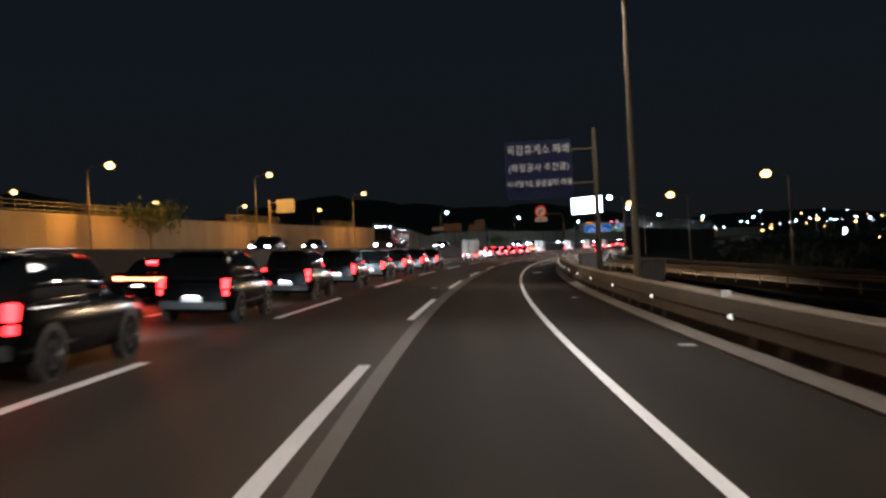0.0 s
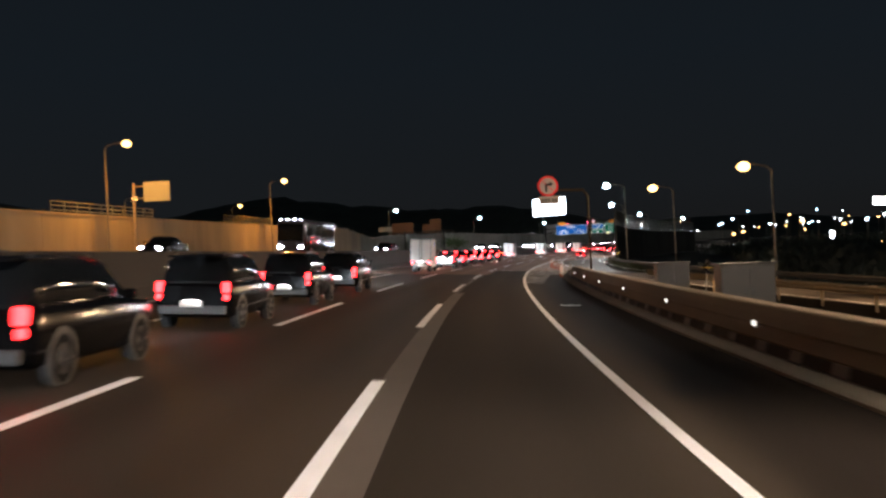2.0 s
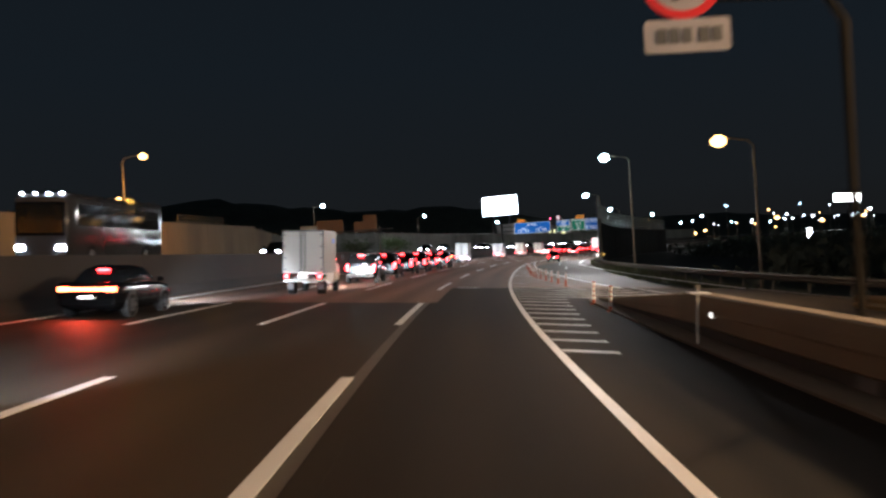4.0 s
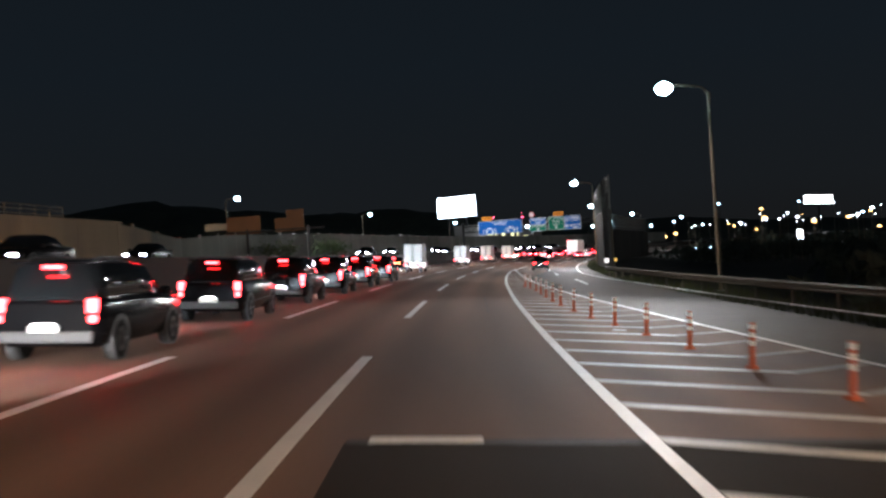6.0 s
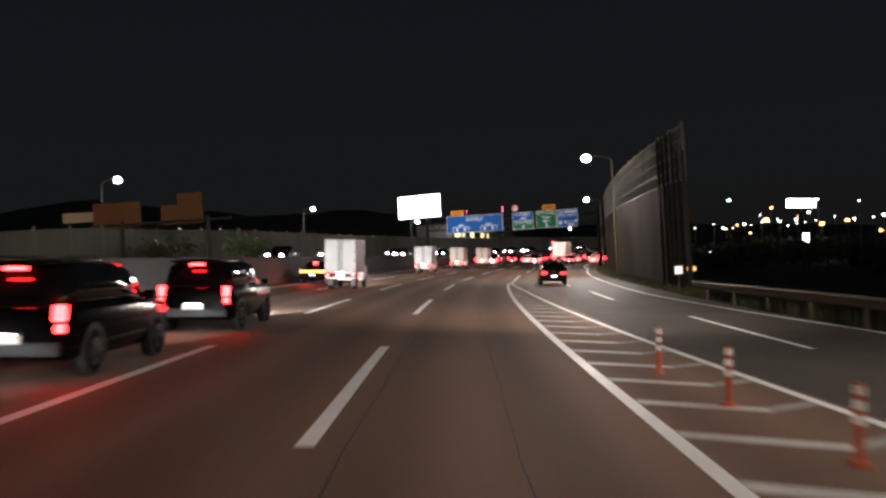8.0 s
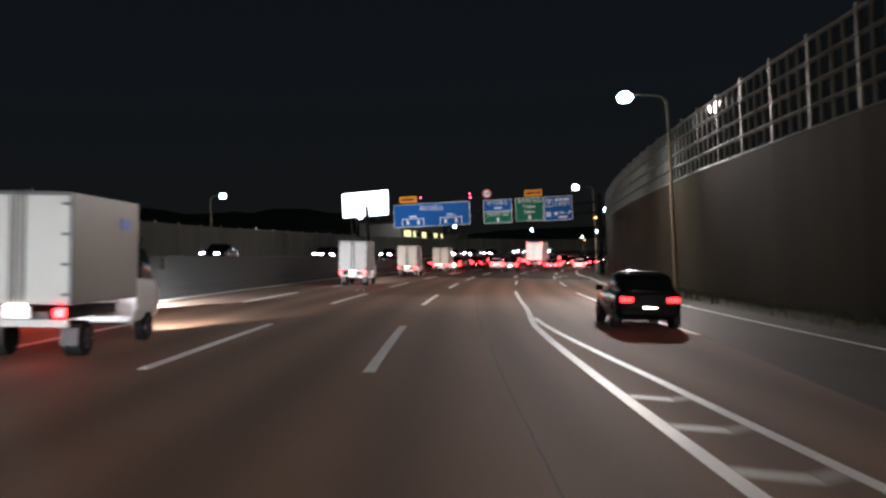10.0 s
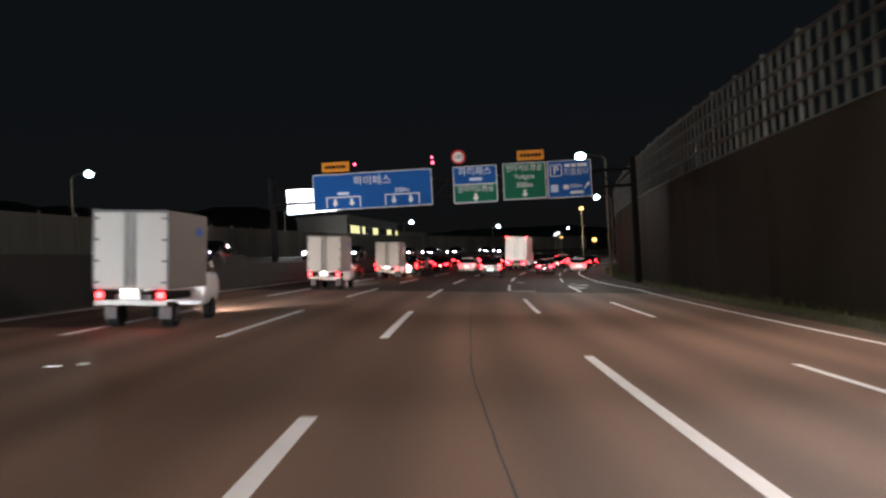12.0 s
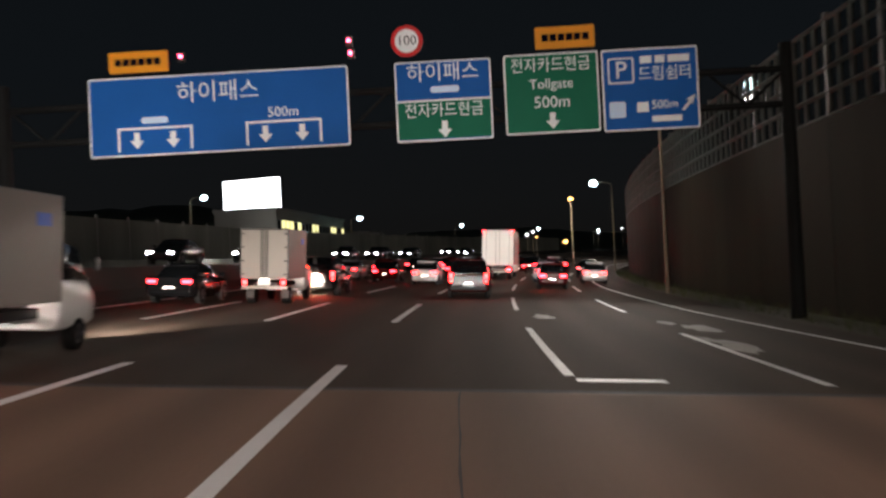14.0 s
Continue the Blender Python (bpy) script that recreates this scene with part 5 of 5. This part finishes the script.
for s, l in ((152.0, -20.5), (205.0, -15.2), (231.0, -20.4), (284.0, -15.4), (318.0, -19.8), (338.0, -15.2), (395.0, -20.0), (420.0, -15.2), (455.0, -20.0), (490.0, -16.0), (352.0, -19.9), (366.0, -15.3), (380.0, -15.2), (408.0, -15.4), (436.0, -15.3), (440.0, -20.2), (470.0, -15.4), (476.0, -20.0)):
    copy_thing(oncoming, on_other(s, l))


# ---- distance: hills, trees, buildings, town lights ----
M_WOODS = mat("dark_woods", (0.11, 0.12, 0.09), 1.0, vary=0.5, scale=0.4, fine=0.6)
M_LEAF = mat("leaves", (0.05, 0.075, 0.025), 0.7, vary=0.4, scale=8, random_tint=0.2)
M_BARK = mat("bark", (0.09, 0.06, 0.04), 0.9, vary=0.3, bump=0.5)


def hill(cx, cy, rx, ry, high, seed):
    """A wooded ridge with an uneven crest."""
    bm = bmesh.new()
    n, grid = 56, []
    for j in range(24):
        row = []
        for i in range(n):
            u, v = i / (n - 1) * 2 - 1, j / 23 * 2 - 1
            fall = max(0.0, 1 - u * u) ** 0.8 * max(0.0, 1 - v * v)
            rough = 1 + 0.30 * noise.noise((u * 2.3 + seed, v * 2.0, seed)) + 0.07 * noise.noise((u * 22, v * 20, seed))
            row.append(bm.verts.new((cx + u * rx, cy + v * ry, -6 + 0.62 * high * fall * rough)))
        grid.append(row)
    for a, b in zip(grid, grid[1:]):
        for i in range(n - 1):
            bm.faces.new((a[i], a[i + 1], b[i + 1], b[i]))
    return bm


for cx, cy, rx, ry, high, seed in ((-140, 760, 330, 130, 92, 1.3), (-430, 560, 300, 160, 96, 4.1), (330, 1150, 420, 160, 62, 7.7), (760, 820, 420, 160, 34, 2.2)):
    setting("hill", hill(cx, cy, rx, ry, high, seed), M_WOODS, "dark wooded hill against the night sky", "hill")


def leafy(name, m, high, spread, count, seed, label):
    """A tree or bush: tapered trunk, limbs and a loose crown of small leaf clumps."""
    r = random.Random(seed)
    t = hold(name, m, label, "tree" if name == "tree" else "bush", "trees by the wall")
    bm = bmesh.new()
    rod(bm, (0, 0, -0.6), (0.1, 0, high * 0.5), 0.16, 0.09, 8)
    tips = []
    for i in range(7):
        a = r.uniform(0, 6.28)
        tip = (math.cos(a) * spread * r.uniform(0.4, 0.8), math.sin(a) * spread * r.uniform(0.4, 0.8), high * r.uniform(0.6, 0.95))
        rod(bm, (0.05, 0, high * r.uniform(0.3, 0.5)), tip, 0.06, 0.02, 6)
        tips.append(tip)
    part("trunk", bm, M_BARK, t)
    bm = bmesh.new()
    for i in range(count):
        q = r.choice(tips)
        c = Vector(q) + Vector((r.gauss(0, 0.34), r.gauss(0, 0.34), r.gauss(0, 0.24))) * spread
        for _ in range(3):
            turn = Euler((r.uniform(0, 6.28), r.uniform(0, 6.28), r.uniform(0, 6.28))).to_matrix()
            size = r.uniform(0.12, 0.28)
            at = c + Vector((r.gauss(0, 0.12), r.gauss(0, 0.12), r.gauss(0, 0.12)))
            bm.faces.new([bm.verts.new(at + turn @ Vector(p) * size) for p in ((-1, 0, 0), (0, -0.5, 0.1), (1, 0, 0), (0, 0.5, 0.1))])
    part("crown", bm, M_LEAF, t)
    return t


leafy("tree", at_place(141, -35.6, 3.0), 5.0, 2.6, 420, 3, "leafy tree in front of the retaining wall")
leafy("tree", at_place(104, -35.4, 3.0), 4.4, 2.4, 320, 5, "leafy tree in front of the retaining wall")
leafy("bush", at_place(316, -30, 1.9), 3.2, 2.6, 380, 9, "dark bushy shrub beside the opposite lanes")
leafy("bush", at_place(300, -33, 2.2), 2.6, 2.4, 300, 11, "dark bushy shrub beside the opposite lanes")

# dark belts of trees past the slip road: far too many leaves to count
r = random.Random(21)
bm = bmesh.new()
for x0, y0, x1, y1, n, high in ((45, 95, 120, 250, 900, 4.0), (75, 250, 200, 330, 1000, 6.5), (110, 330, 280, 420, 900, 8.0), (32, 30, 70, 110, 500, 2.6)):
    for i in range(n):
        f = r.random()
        c = Vector((x0 + (x1 - x0) * f + r.gauss(0, 4), y0 + (y1 - y0) * f + r.gauss(0, 4), 0))
        top = high * (0.7 + 0.3 * noise.noise((c.x * 0.06, c.y * 0.06, 2.0)))
        c.z = -4.0 + r.random() ** 0.7 * top
        for _ in range(3):
            turn = Euler((r.uniform(0, 6.28), r.uniform(0, 6.28), r.uniform(0, 6.28))).to_matrix()
            size = r.uniform(0.5, 1.3)
            at = c + Vector((r.gauss(0, 0.7), r.gauss(0, 0.7), r.gauss(0, 0.5)))
            bm.faces.new([bm.verts.new(at + turn @ Vector(p) * size) for p in ((-1, 0, 0), (0, -0.6, 0.2), (1, 0, 0), (0, 0.6, 0.2))])
tagged(part("tree_belt", bm, M_WOODS), "dark belt of trees beyond the slip road", "trees", kind="stuff")

M_WINDOW = glow("window_pale", (0.95, 0.95, 0.45), 1.3)
M_DARKWIN = glass("window_dark", (0.01, 0.012, 0.015), 0.1)
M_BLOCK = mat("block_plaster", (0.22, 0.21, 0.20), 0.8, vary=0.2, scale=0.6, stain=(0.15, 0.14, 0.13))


def block(x, y, w, d, floors, spin, lit, label, top_only=False):
    """A far building with storeys of single windows."""
    h = 3.2 * floors + 1.0
    b = hold("office_building", pose(x, y, -3, 0, 0, spin), label, "building", "far buildings")
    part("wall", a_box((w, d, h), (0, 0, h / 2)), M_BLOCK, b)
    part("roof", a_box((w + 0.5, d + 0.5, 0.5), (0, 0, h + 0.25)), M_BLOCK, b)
    rr = random.Random(int(x))
    pane = None
    for f in range(floors):
        for i in range(int(w / 2.6)):
            bmw = a_box((1.7, 0.12, 1.5), (-w / 2 + 1.4 + 2.6 * i, -d / 2 - 0.03, 2.0 + 3.2 * f))
            part("window", bmw, M_WINDOW if rr.random() < lit and (f == floors - 1 or not top_only) else M_DARKWIN, b)
    return b


block(38.5, 343, 52, 10, 4, 69.9, 0.5, "long grey building with a lit top storey behind the wall", True)
block(62, 452, 26, 12, 4, -28, 0.14, "grey four-storey building with a few lit windows")
block(98, 470, 22, 12, 3, -28, 0.1, "grey three-storey building with few lit windows")
block(20, 470, 18, 12, 4, -20, 0.08, "grey building with few lit windows behind the wall")

M_TOWN = [glow("town_white", (0.85, 0.95, 1.0), 6), glow("town_orange", (1.0, 0.52, 0.16), 5), glow("town_blue", (0.5, 0.78, 1.0), 6)]


def town_lamp(x, y, z, k, size=0.5):
    t = hold("distant_lamp", pose(x, y, -5.0), ("white", "orange", "bluish white")[k] + " lamp on a pole in the far town", "street lamp", "far town lamps")
    part("pole", rod(bmesh.new(), (0, 0, 0), (0, 0, z + 5), 0.12, 0.08, 6), M_POLE, t)
    bm = bmesh.new()
    bmesh.ops.create_uvsphere(bm, u_segments=8, v_segments=6, radius=size, matrix=pose(0, 0, z + 5) @ Matrix.Diagonal((1, 1, 0.6, 1)))
    part("lens", bm, M_TOWN[k], t)


for n in range(44):
    f = r.random()
    far = r.uniform(250, 420)
    a = radians(r.uniform(14.5, 31))
    town_lamp(-2 + far * math.sin(a), 20 + far * math.cos(a), r.uniform(5.0, 11.0) if n % 3 else r.uniform(-3.0, 0.0), (0, 1, 0, 2)[n % 4], r.uniform(0.25, 0.6))
for x, y, z, k, s in ((154, 413, -3.6, 2, 0.6), (159, 411, -3.2, 2, 0.6), (164, 409, -3.4, 0, 0.6), (169, 406, -3.0, 2, 0.6), (174, 404, -3.0, 2, 0.7), (183, 400, -3.2, 2, 0.6), (128, 325, 8.0, 1, 1.0), (142, 319, 6.0, 1, 0.8), (193, 394, 8.0, 1, 0.9), (203, 389, 3.5, 1, 0.7)):
    town_lamp(x, y, z, k, s)
for x, y, z in ((190, 395, -2.5), (138, 321, 0.5)):
    sg = hold("lit_shop_sign", pose(x, y, -5, 0, 0, -25), "upright glowing white shop sign on a post", "shop sign", "shop signs")
    part("post", rod(bmesh.new(), (0, 0.2, 0), (0, 0.2, z + 5), 0.2, sides=8), M_POLE, sg)
    part("face", a_box((1.6, 0.4, 6.0), (0, 0, z + 5), 0.05), glow("shop_face", (0.9, 0.95, 1.0), 6), sg)
# toll plaza lamps far down the road
for n in range(16):
    p = on_road(600 + 7 * (n % 8), -24 + 5.2 * n)
    town_lamp(p.x, p.y, 8.0 + (n % 3), 0, 0.32)
for x, y, z in ((142, 476, 5.0), (147, 475, 6.2)):
    town_lamp(x, y, z, 1, 1.0)


# ---- litter and small markers on the road ----
def scrap(s, l, size, turn, material, label):
    """A crumpled flat scrap lying on the road."""
    rr = random.Random(int(s * 7))
    bm = bmesh.new()
    n = 9
    low, top = [], []
    for i in range(n):
        a = 2 * math.pi * i / n
        d = size * rr.uniform(0.6, 1.1)
        low.append(bm.verts.new((math.cos(a) * d, math.sin(a) * d * 0.45, 0.0)))
        top.append(bm.verts.new((math.cos(a) * d * 0.9, math.sin(a) * d * 0.4, 0.012 + rr.uniform(0, 0.03) * size * 3)))
    bm.faces.new(low[::-1])
    bm.faces.new(top)
    for i in range(n):
        bm.faces.new((low[i], low[(i + 1) % n], top[(i + 1) % n], top[i]))
    ob = part("litter_scrap", bm, material)
    ob.matrix_world = on_lane(s, l, turn)
    return tagged(ob, label, "litter", "litter on the road")


M_SCRAP = mat("scrap_plastic", (0.6, 0.6, 0.58), 0.5, vary=0.2, scale=20)
for s, l, size, turn in ((66.7, 5.85, 0.22, 20), (121.9, 4.6, 0.3, -10), (122.1, 4.95, 0.2, 60), (189.1, 5.5, 0.2, 5), (291.7, -4.5, 0.18, 10), (292.0, -4.15, 0.16, 70), (85.0, 5.4, 0.14, 0), (91.8, -0.6, 0.26, 70)):
    scrap(s, l, size, turn, M_SCRAP, "crumpled pale plastic scrap lying on the road")
end_marker = hold("end_marker", at_place(257.2, 13.1, bank(13.1) - 0.2), "white and amber marker plates at the wall's end", "road marker")
part("post", rod(bmesh.new(), (-0.2, 0, 0), (-0.2, 0, 1.5), 0.04, sides=8), M_STEEL, end_marker)
# both plates emit a little, standing for light they would throw back
part("white_plate", rounded(0.42, 0.42, 0.04, 0.03, pose(-0.2, -0.05, 1.35)), glow("marker_white_shine", (1.0, 0.95, 0.88), 0.7), end_marker)
part("post", rod(bmesh.new(), (0.5, 0, 0), (0.5, 0, 1.5), 0.04, sides=8), M_STEEL, end_marker)
part("amber_plate", rounded(0.5, 0.26, 0.04, 0.03, pose(0.5, -0.05, 1.38)), glow("marker_amber_shine", (1.0, 0.6, 0.12), 0.8), end_marker)

# grass verge at the foot of the noise wall and beside the slip road
M_VERGE = mat("verge_earth", (0.050, 0.046, 0.028), 0.95, vary=0.5, scale=8, bump=0.8, fine=14)
M_GRASS = mat("verge_grass", (0.075, 0.085, 0.030), 0.8, vary=0.4, scale=6)
setting("verge", sweep([(11.9, -0.03), (12.4, 0.05), (13.36, 0.10), (13.36, -0.7), (11.9, -0.7)], 252, 430, 4), M_VERGE, "narrow earth verge at the foot of the noise wall", "verge")
r = random.Random(33)
bm = bmesh.new()
for i in range(5200):
    s = 252 + 170 * r.random() ** 1.4
    l = 11.98 + 1.3 * r.random()
    p = on_road(s, l, -0.03 + (l - 11.9) * 0.09)
    high, lean, face = r.uniform(0.10, 0.42), r.uniform(-0.12, 0.12), r.uniform(0, 6.28)
    dx, dy = math.cos(face) * 0.012, math.sin(face) * 0.012
    tip = p + Vector((lean, r.uniform(-0.12, 0.12), high))
    mid = p + (tip - p) * 0.55 + Vector((0, 0, high * 0.08))
    a, b = bm.verts.new(p - Vector((dx, dy, 0.04))), bm.verts.new(p + Vector((dx, dy, -0.04)))
    c, d = bm.verts.new(mid + Vector((dx, dy, 0)) * 0.7), bm.verts.new(mid - Vector((dx, dy, 0)) * 0.7)
    bm.faces.new((a, b, c, d))
    bm.faces.new((d, c, bm.verts.new(tip)))
tagged(part("verge_grass", bm, M_GRASS), "dry uncut grass along the foot of the noise wall", "grass", kind="stuff")
r = random.Random(34)
bm = bmesh.new()
for i in range(5200):
    s = 60 + 190 * r.random()
    l = ramp_side(s) + 7.75 + 4.0 * r.random() ** 1.6
    p = on_road(s, l)
    p.z = bank(l) - 0.56 - (min((l - 16) * 0.12, 2.5) if l > 16 else 0.0)
    high, face = r.uniform(0.3, 0.95), r.uniform(0, 6.28)
    dx, dy = math.cos(face) * 0.02, math.sin(face) * 0.02
    tip = p + Vector((r.uniform(-0.2, 0.2), r.uniform(-0.2, 0.2), high))
    a, b = bm.verts.new(p - Vector((dx, dy, 0.06))), bm.verts.new(p + Vector((dx, dy, -0.06)))
    mid = p + (tip - p) * 0.55
    c, d = bm.verts.new(mid + Vector((dx, dy, 0)) * 0.7), bm.verts.new(mid - Vector((dx, dy, 0)) * 0.7)
    bm.faces.new((a, b, c, d))
    bm.faces.new((d, c, bm.verts.new(tip)))
tagged(part("slip_road_grass", bm, M_GRASS), "tall dry grass behind the slip road's guard rail", "grass", kind="stuff")
